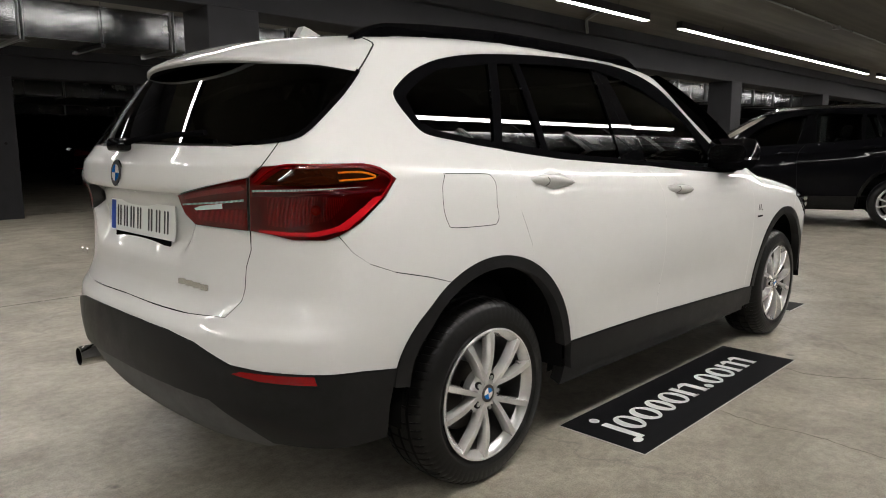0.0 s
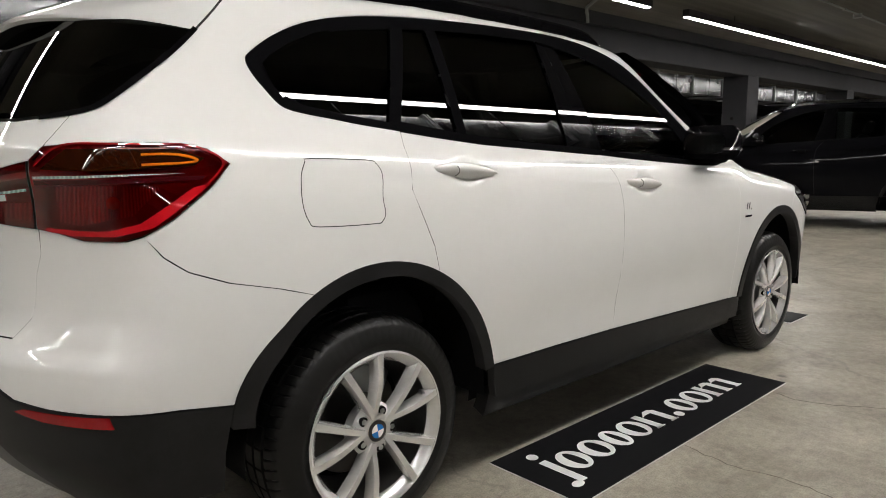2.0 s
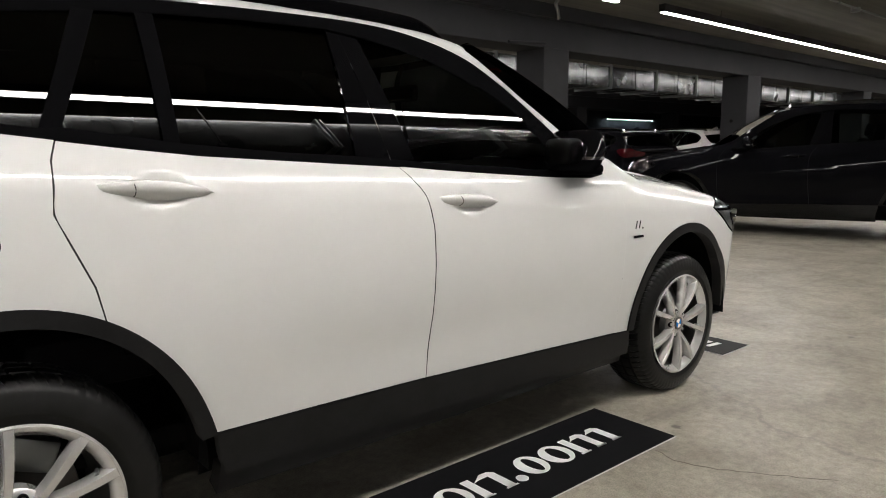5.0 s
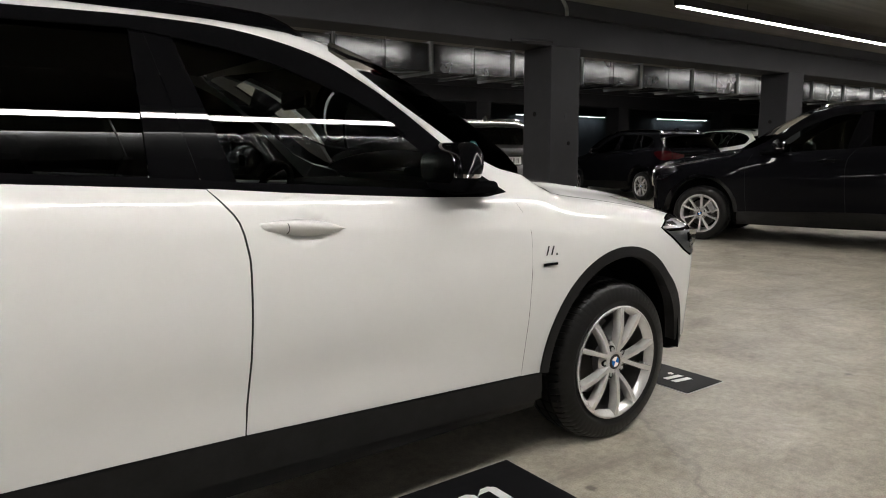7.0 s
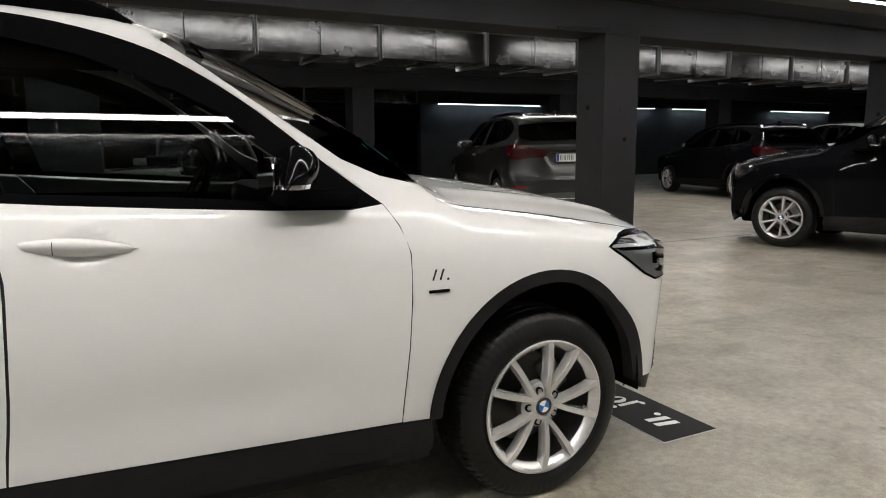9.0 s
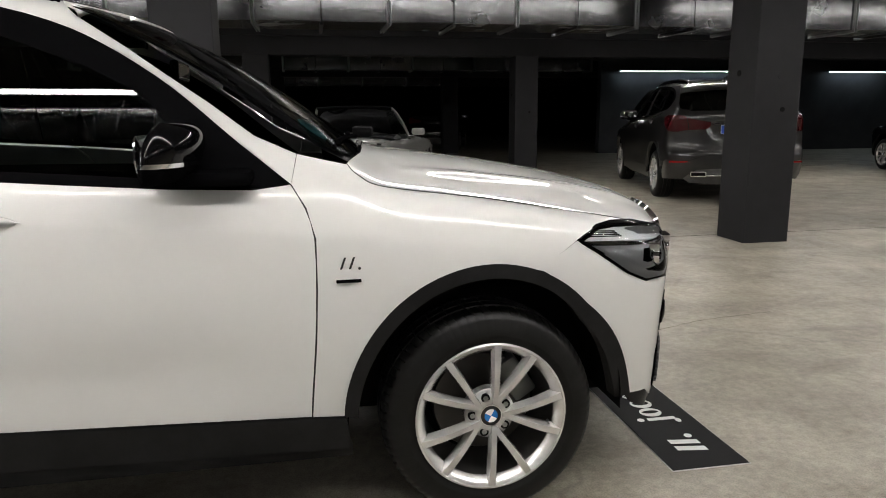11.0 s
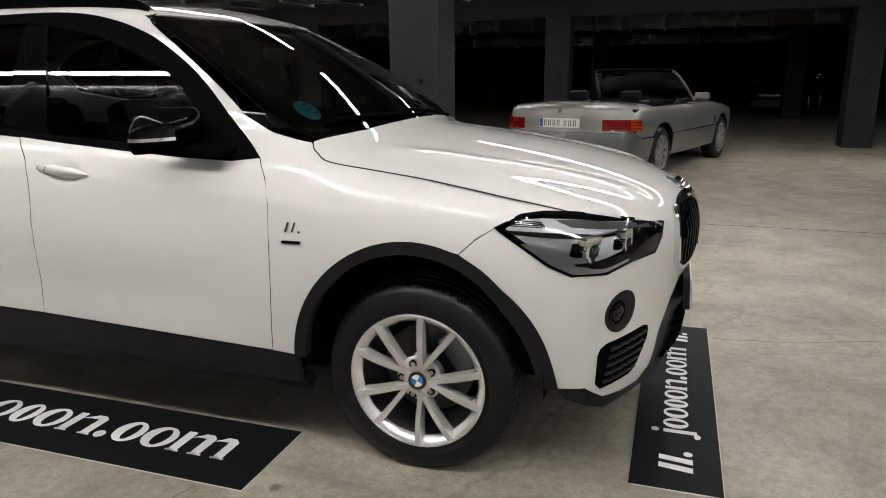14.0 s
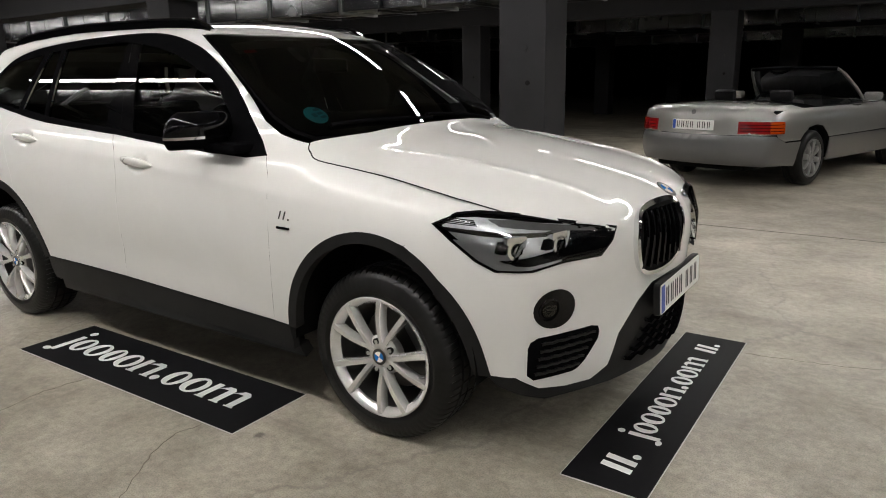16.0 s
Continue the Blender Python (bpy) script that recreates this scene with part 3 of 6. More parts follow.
def panel(form, name, outline, material, parent, how="wrap", off=0.0, inset=0.0022, step=0.034, rim=0.014, label="", mirror=True, relief=None, smooth_glass=None):
    """A piece of the skin inside an outline, with its edges turned in; mirror: also one on the other side."""
    pts = tidy(list(outline))
    if inset:
        pts = [tuple(q) for q in inset_line(pts, inset)]
    step *= DETAIL[0]
    bm = bmesh.new()
    co, _, fs, *_ = delaunay_2d_cdt([Vector(q) for q in pts], [], [list(range(len(pts)))], 1, 1e-6)
    vs = [bm.verts.new((q[0], q[1], 0)) for q in co]
    for t in fs:
        bm.faces.new([vs[k] for k in t])
    a = np.array(pts)
    for ax in (0, 1):
        lo, hi = a[:, ax].min(), a[:, ax].max()
        no = (1, 0, 0) if ax == 0 else (0, 1, 0)
        for k in range(1, int((hi - lo) / step) + 1):
            c = lo + k * (hi - lo) / (int((hi - lo) / step) + 1)
            bmesh.ops.bisect_plane(bm, geom=bm.verts[:] + bm.edges[:] + bm.faces[:], dist=1e-5, plane_co=(c, 0, 0) if ax == 0 else (0, c, 0), plane_no=no)
    bm.verts.ensure_lookup_table()
    uv = np.array([v.co[:2] for v in bm.verts])
    pos = form.wrap(uv) if how == "wrap" else form.top(uv)
    nor = form.normal(pos)
    if smooth_glass is not None:
        pos, nor = smooth_glass(pos)
    lift = off + (relief(uv) if relief else 0.0)
    pos = pos + nor * (lift[:, None] if isinstance(lift, np.ndarray) else lift)
    if relief:
        e = 0.004
        pu = (form.wrap if how == "wrap" else form.top)(uv + [e, 0])
        pv = (form.wrap if how == "wrap" else form.top)(uv + [0, e])
        p0 = pos - nor * lift[:, None]
        tu, tv = pu - p0 + nor * (relief(uv + [e, 0]) - relief(uv))[:, None], pv - p0 + nor * (relief(uv + [0, e]) - relief(uv))[:, None]
        nn = np.cross(tu, tv)
        nn /= np.maximum(np.linalg.norm(nn, axis=1, keepdims=True), 1e-12)
        nn *= np.sign(np.sum(nn * nor, axis=1, keepdims=True))
        nor = nn
    edge = {i for i, v in enumerate(bm.verts) if v.is_boundary}
    tris = [[v.index for v in f.verts] for f in bm.faces]
    loops = [(e.verts[0].index, e.verts[1].index) for e in bm.edges if e.is_boundary]
    bm.free()
    n = len(pos)
    inner = {i: n + k for k, i in enumerate(sorted(edge))}
    verts = list(pos) + [pos[i] - nor[i] * rim for i in sorted(edge)]
    norms = list(nor) + [nor[i] for i in sorted(edge)]
    faces = []
    for t in tris:
        p = [pos[i] for i in t[:3]]
        flip = np.dot(np.cross(p[1] - p[0], p[2] - p[0]), nor[t[0]]) < 0
        faces.append(t[::-1] if flip else t)
    used = {(t[k], t[(k + 1) % len(t)]) for t in faces for k in range(len(t))}
    if rim:
        for i, j in loops:
            if (i, j) in used:
                i, j = j, i
            faces.append([i, j, inner[j], inner[i]])
    else:
        verts, norms = verts[:n], norms[:n]
    made = []
    for sign in ((1, -1) if mirror else (1,)):
        me = bpy.data.meshes.new(name)
        me.from_pydata([(x, y * sign, z) for x, y, z in verts], [], faces if sign > 0 else [q[::-1] for q in faces])
        shade(me)
        me.normals_split_custom_set_from_vertices([(x, y * sign, z) for x, y, z in norms])
        me.materials.append(material)
        ob = new(name, me)
        ob.parent = parent
        if label:
            ob["label"] = label
        made.append(ob)
    return made


def ribbon(form, name, line, width, material, parent, how="wrap", off=0.0008, closed=False, mirror=True, thick=0.0, label=""):
    """A narrow band along a line on the skin."""
    pts = np.array(tidy(list(line)), float)
    d = (np.roll(pts, -1, 0) - np.roll(pts, 1, 0)) if closed else np.gradient(pts, axis=0)
    nrm = np.stack([-d[:, 1], d[:, 0]], 1) / np.maximum(np.linalg.norm(d, axis=1, keepdims=True), 1e-9)
    side = [(form.wrap if how == "wrap" else form.top)(pts + k * nrm * width / 2) for k in (1, -1)]
    nor = form.normal(side[0])
    made = []
    for sign in ((1, -1) if mirror else (1,)):
        bm = bmesh.new()
        rows = []
        levels = [(0, off), (1, off)] if not thick else [(0, -0.002), (0, off + thick), (1, off + thick), (1, -0.002)]
        for k in range(len(pts)):
            rows.append([bm.verts.new(((side[a][k] + nor[k] * o) * [1, sign, 1]).tolist()) for a, o in levels])
        n = len(rows)
        for k in range(n if closed else n - 1):
            for i in range(len(levels) - 1):
                bm.faces.new((rows[k][i], rows[k][i + 1], rows[(k + 1) % n][i + 1], rows[(k + 1) % n][i]))
        bmesh.ops.recalc_face_normals(bm, faces=bm.faces)
        made.append(part(name, bm, material, parent, label, smooth=True))
    return made


def mirrored(bm):
    """A copy of a mesh on the car's other side."""
    c = bm.copy()
    for v in c.verts:
        v.co.y = -v.co.y
    bmesh.ops.reverse_faces(c, faces=c.faces)
    return c


def pair(name, bm, material, parent, label="", smooth=True):
    other = mirrored(bm)
    return part(name, bm, material, parent, label, smooth), part(name, other, material, parent, label, smooth)


def arc(cx, cz, r, a0, a1, n=24, squash=1.0):
    return [(cx + r * math.cos(radians(a0 + (a1 - a0) * k / n)), cz + r * squash * math.sin(radians(a0 + (a1 - a0) * k / n))) for k in range(n + 1)]


# ---- wheels ----
def tyre_mesh(R, r, w, seg=120):
    """A tyre with a treaded crown and a rounded sidewall; the outer face looks towards -y."""
    h = w / 2
    prof = [(r - 0.004, -h + 0.022), (r + 0.010, -h + 0.006), (r + 0.026, -h - 0.0015), (r + 0.030, -h - 0.0040), (r + 0.034, -h - 0.0042), (R - 0.030, -h + 0.003),
            (R - 0.013, -h + 0.018), (R - 0.005, -h + 0.034), (R - 0.001, -h + 0.060), (R - 0.009, -h + 0.062), (R - 0.009, -h + 0.070), (R, -h + 0.072),
            (R, -0.006), (R - 0.009, -0.004), (R - 0.009, 0.004), (R, 0.006), (R, h - 0.072), (R - 0.009, h - 0.070), (R - 0.009, h - 0.062), (R - 0.001, h - 0.060),
            (R - 0.005, h - 0.034), (R - 0.013, h - 0.018), (R - 0.04, h), (r, h - 0.01)]
    bm = bmesh.new()
    rings = []
    fine = seg > 200
    for k in range(seg):
        ring = []
        for i, (q, y) in enumerate(prof):
            # narrow slots across the shoulder blocks and the ribs, slanting over the crown
            if fine and k % 4 == 0 and (7 <= i <= 8 or 19 <= i <= 20):
                q -= 0.0055
            elif fine and k % 4 == 0 and i in (6, 21):
                q -= 0.0030
            elif fine and k % 8 == 4 and i in (11, 12, 15, 16):
                q -= 0.005
            # raised bands and a shallow step on the sidewall
            sk = 0.0 if i < 6 or i > 21 else 2.6 * math.sin(math.pi * (i - 6) / 15)
            a = 2 * math.pi * (k + sk) / seg
            if fine and k % 4 == 1:
                a -= 0.45 * 2 * math.pi / seg
            elif fine and k % 4 == 3:
                a += 0.45 * 2 * math.pi / seg
            ring.append(bm.verts.new((q * math.cos(a), y, q * math.sin(a))))
        rings.append(ring)
    for k in range(seg):
        a, b = rings[k], rings[(k + 1) % seg]
        for i in range(len(prof) - 1):
            bm.faces.new((a[i], a[i + 1], b[i + 1], b[i]))
    bmesh.ops.recalc_face_normals(bm, faces=bm.faces)
    return bm


def spoke_mesh(angle, r0, r1, w0, w1, depth, lean=0.0):
    """One spoke: broad at the rim, with a crowned face, sweeping outwards and back."""
    bm = bmesh.new()
    rows = []
    N = 8
    for k in range(N + 1):
        t = k / N
        r = r0 + (r1 - r0) * t
        w = (w0 + (w1 - w0) * t) * (1 + 0.45 * max(0, 0.35 - t))
        y = depth[0] * (1 - t) + depth[1] * t - 0.012 * math.sin(math.pi * t)
        off = lean * (1 - t) ** 1.5
        sec = [(-w * 0.60, y + 0.036), (-w / 2, y + 0.004), (-w * 0.40, y - 0.0005), (w * 0.40, y - 0.0005), (w / 2, y + 0.004), (w * 0.60, y + 0.036)]
        rows.append([bm.verts.new((r, yy, ss + off)) for ss, yy in sec])
    for a, b in zip(rows, rows[1:]):
        for i in range(5):
            bm.faces.new((a[i], a[i + 1], b[i + 1], b[i]))
        bm.faces.new((a[5], a[0], b[0], b[5]))
    bm.faces.new(rows[0])
    bm.faces.new(rows[-1][::-1])
    bmesh.ops.recalc_face_normals(bm, faces=bm.faces)
    bm.transform(Matrix.Rotation(-angle, 4, "Y"))
    return bm


def emblem(parent, m, r, rim_mat=INK):
    """A round badge: dark ring and four quarters in blue and white, flat, facing +z of m."""
    e = part("emblem", slab(ell(0, 0, r, r), 0, 0.004, m), rim_mat, parent, "round dark-ringed badge")
    part("ring", slab(ell(0, 0, r * 1.06, r * 1.06), -0.001, 0.0028, m), CHROME, e)
    for k in range(4):
        q = [(0, 0)] + [(0.66 * r * math.cos(radians(90 * k + 15 * j)), 0.66 * r * math.sin(radians(90 * k + 15 * j))) for j in range(7)]
        part("quarter", slab(q, 0.003, 0.0052, m), EMB_BLUE if k % 2 else EMB_WHITE, e)
    return e


def wheel(parent, x, y, R=0.328, rr=0.221, w=0.225, spokes=10, side=-1, turn=0.0, steer=0.0, style="ten", metal=None, badge=True):
    metal = metal or ALLOY
    root = new("wheel")
    root.parent = parent
    root.matrix_basis = pose(x, y, R - 0.010, 0, 0, (0 if side < 0 else 180) + steer) @ pose(0, 0, 0, 0, turn, 0)
    root["label"] = "black tyre on a silver multi-spoke alloy rim"
    part("tyre", tyre_mesh(R, rr, w, 288 if DETAIL[0] == 1 else 48), RUBBER, root, "black rubber tyre with worn tread", smooth=True)
    h = w / 2
    prof = [(rr + 0.006, -h + 0.004), (rr + 0.010, -h - 0.002), (rr + 0.004, -h - 0.004), (rr - 0.008, -h + 0.002), (rr - 0.013, -h + 0.012), (rr - 0.020, -h + 0.018),
            (rr - 0.022, -h + 0.026), (rr + 0.004, -h + 0.030), (rr + 0.006, -h + 0.004)]
    rim = part("rim", lathe(prof, 72 if DETAIL[0] == 1 else 40), metal, root, "silver alloy rim", smooth=True)
    barrel = lathe([(rr + 0.004, -h + 0.026), (rr - 0.021, -h + 0.026), (rr - 0.026, -h + 0.06), (rr - 0.04, h - 0.03), (rr - 0.002, h - 0.004), (rr + 0.006, h - 0.004)], 56 if DETAIL[0] == 1 else 32)
    part("barrel", barrel, BARREL, rim, "inner barrel, its shade behind the spokes put into the colour", smooth=True)
    for k in range(spokes):
        if style == "ten":
            a = 2 * math.pi * (k // 2) / (spokes // 2) + (0.36 if k % 2 else -0.36)
            lean = 0.0115 if k % 2 else -0.0115
            part("spoke", spoke_mesh(a, 0.036, rr + 0.001, 0.017, 0.025, (-h + 0.012, -h - 0.003), lean), metal, rim, smooth=True)
        else:
            a = 2 * math.pi * k / spokes
            part("spoke", spoke_mesh(a, 0.05, rr - 0.012, 0.055, 0.06, (-h + 0.018, -h + 0.010)), metal, rim, smooth=True)
    hub = lathe([(0.0, -h + 0.016), (0.034, -h + 0.016), (0.042, -h + 0.012), (0.062, -h + 0.016), (0.078, -h + 0.030), (0.080, -h + 0.06), (0, -h + 0.06)], 40)
    part("hub", hub, metal, rim, smooth=True)
    for k in range(5):
        a = 2 * math.pi * k / 5 + (0.0 if style == "ten" else 0.3)
        c = (0.056 * math.cos(a), 0, 0.056 * math.sin(a))
        part("bolt_recess", cyl(bmesh.new(), (c[0], -h + 0.0135, c[2]), (c[0], -h + 0.03, c[2]), 0.0135, 14), DARK, rim)
        part("wheel_bolt", cyl(bmesh.new(), (c[0], -h + 0.0125, c[2]), (c[0], -h + 0.03, c[2]), 0.0085, 6), STEEL_DARK, rim)
    if badge:
        emblem(rim, pose(0, -h + 0.013, 0, 90, 0, 0) @ pose(0, 0, 0, 0, 0, 30), 0.031)
    part("valve", cyl(bmesh.new(), (0.13, -h + 0.03, -rr * 0.62), (0.125, -h + 0.005, -rr * 0.60), 0.005, 8), STEEL_DARK, rim)
    part("brake_disc", lathe([(0.02, h - 0.10), (0.155, h - 0.10), (0.158, h - 0.095), (0.158, h - 0.08), (0.02, h - 0.08)], 48), DISC, root, "bare steel brake disc", smooth=True)
    cal = boxed(0.085, 0.165, h - 0.12, h - 0.06, -0.07, 0.07, 0.012)
    part("brake_caliper", cal, STEEL_DARK, root, smooth=True)
    part("backing", lathe([(0.01, h - 0.05), (rr - 0.03, h - 0.05), (rr - 0.03, h - 0.045), (0.01, h - 0.045)], 32), DARK, root)
    return root


def number_plate(parent, m, w=0.52, h=0.11):
    """White plate with a blue end band; its characters are plain dark bars."""
    p = part("number_plate", slab(rounded(-w / 2, w / 2, -h / 2, h / 2, 0.008), 0, 0.004, m), PLATE, parent, "white number plate with a blue end band")
    part("band", slab([(-w / 2 + 0.004, -h / 2 + 0.004), (-w / 2 + 0.042, -h / 2 + 0.004), (-w / 2 + 0.042, h / 2 - 0.004), (-w / 2 + 0.004, h / 2 - 0.004)], 0.003, 0.0052, m), BLUE, p)
    u = w / 0.52
    for k, x in enumerate((-0.185, -0.128, -0.071, -0.014, 0.075, 0.136, 0.197)):
        bm = slab(rounded((x - 0.015) * u, (x - 0.006) * u, -h * 0.33, h * 0.33, 0.003, 2), 0.0035, 0.0055, m)
        part("character_bar", bm, INK, p)
        bm = slab(rounded((x + 0.008) * u, (x + 0.017) * u, -h * 0.33, h * 0.33, 0.003, 2), 0.0035, 0.0055, m)
        part("character_bar", bm, INK, p)
    return p


def facing(p, n, up=(0, 0, 1)):
    """A pose at p whose z axis is n, with its y axis as near upwards as can be."""
    n = Vector(n).normalized()
    x = Vector(up).cross(n).normalized()
    y = n.cross(x)
    m = Matrix((x, y, n)).transposed().to_4x4()
    m.translation = Vector(p)
    return m


def bench_seat(parent, x, y, material=SEAT, w=0.5):
    s = new("seat")
    s.parent = parent
    s.matrix_basis = pose(x, y, 0)
    part("cushion", boxed(-0.25, 0.27, -w / 2, w / 2, 0.50, 0.66, 0.05), material, s, smooth=True)
    b = boxed(-0.09, 0.07, -w / 2 + 0.02, w / 2 - 0.02, 0.60, 1.18, 0.05)
    b.transform(Matrix.Translation((-0.28, 0, 0)) @ Matrix.Rotation(radians(-16), 4, "Y") @ Matrix.Translation((0.10, 0, 0)))
    part("backrest", b, material, s, smooth=True)
    hd = boxed(-0.05, 0.05, -0.13, 0.13, 1.20, 1.36, 0.04)
    hd.transform(Matrix.Translation((-0.30, 0, 0)) @ Matrix.Rotation(radians(-16), 4, "Y") @ Matrix.Translation((0.10, 0, 0)))
    part("headrest", hd, material, s, smooth=True)
    return s


def steering_wheel(parent, x, y, z):
    s = new("steering_wheel")
    s.parent = parent
    s.matrix_basis = pose(x, y, z, 0, -62, 0)
    bm = bmesh.new()
    rows = []
    for k in range(36):
        a = 2 * math.pi * k / 36
        rows.append([bm.verts.new(((0.185 + 0.016 * math.cos(b)) * math.cos(a), (0.185 + 0.016 * math.cos(b)) * math.sin(a), 0.016 * math.sin(b))) for b in (2 * math.pi * j / 10 for j in range(10))])
    for k in range(36):
        for j in range(10):
            bm.faces.new((rows[k][j], rows[k][(j + 1) % 10], rows[(k + 1) % 36][(j + 1) % 10], rows[(k + 1) % 36][j]))
    bmesh.ops.recalc_face_normals(bm, faces=bm.faces)
    part("wheel_rim", bm, TRIM, s, smooth=True)
    part("boss", boxed(-0.09, 0.07, -0.075, 0.075, -0.03, 0.02, 0.02), TRIM, s, smooth=True)
    part("arm", boxed(-0.02, 0.025, -0.18, 0.18, -0.012, 0.008, 0.005), TRIM, s)
    return s


# ---- the compact sport-utility form ----
SUV = Form(
    section=([.10, .18, .24, .32, .45, .60, .75, .86, .94, 1.00, 1.04, 1.07, 1.12, 1.20, 1.30, 1.40, 1.48, 1.54, 1.60],
             [.78, .835, .862, .874, .888, .900, .903, .894, .878, .860, .844, .822, .782, .740, .692, .656, .632, .606, .575]),
    plan=([-1.0, -.66, -.35, 0, .5, 2.2, 2.67, 2.92, 3.1, 3.24, 3.4, 3.6], [-.095, -.028, -.010, 0, 0, 0, .002, -.008, -.022, -.036, -.070, -.15]),
    nose=([.15, .25, .35, .48, .60, .72, .80, .88, 1.0], [3.43, 3.47, 3.490, 3.496, 3.506, 3.518, 3.51, 3.465, 3.39]),
    tail=([.20, .30, .42, .55, .63, .68, .75, .90, 1.0, 1.06, 1.11, 1.14, 1.28, 1.42, 1.5], [-.72, -.83, -.895, -.91, -.905, -.875, -.85, -.84, -.85, -.868, -.862, -.84, -.735, -.62, -.55]),
    roof=([-1.0, -.70, -.6, -.3, .1, .5, .9, 1.2, 1.42, 1.6, 1.8, 2.0, 2.2, 2.33, 2.4, 2.6, 2.85, 3.1, 3.3, 3.42, 3.50, 3.56],
          [1.39, 1.475, 1.50, 1.548, 1.585, 1.60, 1.597, 1.59, 1.575, 1.54, 1.455, 1.345, 1.213, 1.122, 1.094, 1.062, 1.025, .98, .93, .885, .84, .76]),
    crown=([-1, 1.4, 2.3, 2.6, 3.2, 3.5], [.10, .10, .14, .15, .15, .2]),
    crease=(.966, .072), ridge=0.010, bow=.35)

# outlines on the skin: (s, z) round the side, (x, y) from above
DLO_LOW = [(2.116, 1.024), (2.015, 1.013), (1.804, 1.021), (1.55, 1.038), (1.294, 1.057), (1.087, 1.073), (.763, 1.097), (.468, 1.122), (.289, 1.141), (.155, 1.156),
           (.032, 1.171), (-.065, 1.186), (-.154, 1.200), (-.194, 1.215), (-.222, 1.250), (-.246, 1.290), (-.253, 1.321)]
DLO_HIGH = [(-.253, 1.321), (-.236, 1.345), (-.166, 1.392), (-.087, 1.430), (-.015, 1.455), (.078, 1.476), (.217, 1.495), (.438, 1.513), (.653, 1.525), (.938, 1.533),
            (1.10, 1.532), (1.204, 1.526), (1.307, 1.512), (1.43, 1.484), (1.543, 1.445), (1.626, 1.403), (1.711, 1.351), (1.797, 1.290), (1.882, 1.219), (1.983, 1.130), (2.116, 1.024)]
SEAM_REAR = [(.155, 1.156), (.136, 1.114), (.130, 1.061), (.124, 1.004), (.148, .942), (.190, .840), (.208, .766)]
SEAM_MID = [(1.087, 1.073), (1.128, 1.022), (1.153, .983), (1.168, .910), (1.171, .842), (1.160, .610), (1.146, .480), (1.140, .403)]
SEAM_FRONT = [(2.116, 1.024), (2.154, .961), (2.176, .881), (2.175, .740), (2.167, .594), (2.153, .444), (2.147, .367)]
ARCH_R = [(-.392, .455), (-.380, .506), (-.343, .618), (-.288, .706), (-.212, .762), (-.101, .797), (.034, .803), (.130, .792), (.208, .764), (.299, .696), (.371, .597), (.421, .487), (.448, .412)]
ARCH_F = [(2.239, .362), (2.265, .485), (2.323, .603), (2.410, .698), (2.509, .755), (2.622, .780), (2.750, .775), (2.862, .733), (2.969, .631), (3.024, .523), (3.059, .392), (3.069, .340)]


def settle(points):
    """Lets the lines of the rear quarter sit a little lower, and the rear window reach further back."""
    out = []
    for x, z in points:
        w = float(ease((x + .48) / .2) * ease((.95 - x) / .55))
        low = -.014 * float(ease((z - .44) / .2) * ease((1.32 - z) / .34))
        out.append((x - .013 * float(ease((.12 - x) / .25) * ease((z - 1.12) / .1)), z + w * low))
    return out


DLO_LOW, DLO_HIGH, SEAM_REAR, ARCH_R = (settle(q) for q in (DLO_LOW, DLO_HIGH, SEAM_REAR, ARCH_R))


def even_arch(points, cx, cz):
    """The same wheel opening with its radius smoothed along the way."""
    a = np.array([math.atan2(z - cz, x - cx) for x, z in points])
    r = np.array([math.hypot(x - cx, z - cz) for x, z in points])
    k = np.polyfit(a, r, 5)
    fine = np.linspace(a[0], a[-1], 49)
    at = lambda t: [(cx + float(np.polyval(k, v)) * math.cos(v), cz + float(np.polyval(k, v)) * math.sin(v)) for v in t]  # noqa: E731
    return at(a), at(fine)


ARCH_R, ARCH_R_FINE = even_arch(ARCH_R, .015, .34)
SEAM_REAR[-1] = ARCH_R[8]
ARCH_F, ARCH_F_FINE = even_arch(ARCH_F, 2.665, .335)
QUARTER_SEAM = settle([(-.504, .919), (-.478, .872), (-.444, .837), (-.384, .808), (-.300, .785)]) + [ARCH_R[4]]
SCREEN_EDGE = [(2.134, 1.101), (2.021, 1.152), (1.905, 1.240), (1.788, 1.321), (1.675, 1.402), (1.561, 1.477)]
HOOD_EDGE = [(2.134, 1.101), (2.234, 1.078), (2.271, 1.069), (2.300, 1.039), (2.383, 1.002), (2.684, .958), (2.933, .916), (3.053, .889), (3.107, .874)]
LAMP_TOP = [(2.926, .843), (2.983, .876), (3.030, .881), (3.107, .874)]
TAIL_OUT = [(-.666, 1.083), (-.639, 1.111), (-.579, 1.117), (-.440, 1.116), (-.401, 1.104), (-.367, 1.070), (-.401, 1.020), (-.459, .954), (-.504, .919), (-.530, .908), (-.585, .908), (-.628, .922), (-.671, .930)]
TAIL_IN = [(-.669, 1.080), (-.877, 1.026), (-.872, .995), (-.860, .968), (-.825, .938), (-.674, .930)]
GATE = [(-.673, .874), (-.686, .825), (-.691, .760), (-.700, .727), (-.740, .680), (-.865, .675), (-1.114, .681), (REAR_MID, .683)]
CLAD_REAR = [(-.388, .512), (-.470, .530), (-.560, .541), (-.660, .544), (-.725, .552), (-.823, .602), (-.916, .622), (-1.06, .630), (REAR_MID, .632)]
BAND_LOW = [(3.069, .340), (3.130, .336), (3.182, .283), (3.254, .262), (3.345, .253), (3.416, .289), (3.456, .404), (3.553, .507), (3.631, .560), (3.75, .575), (FRONT_MID, .580)]


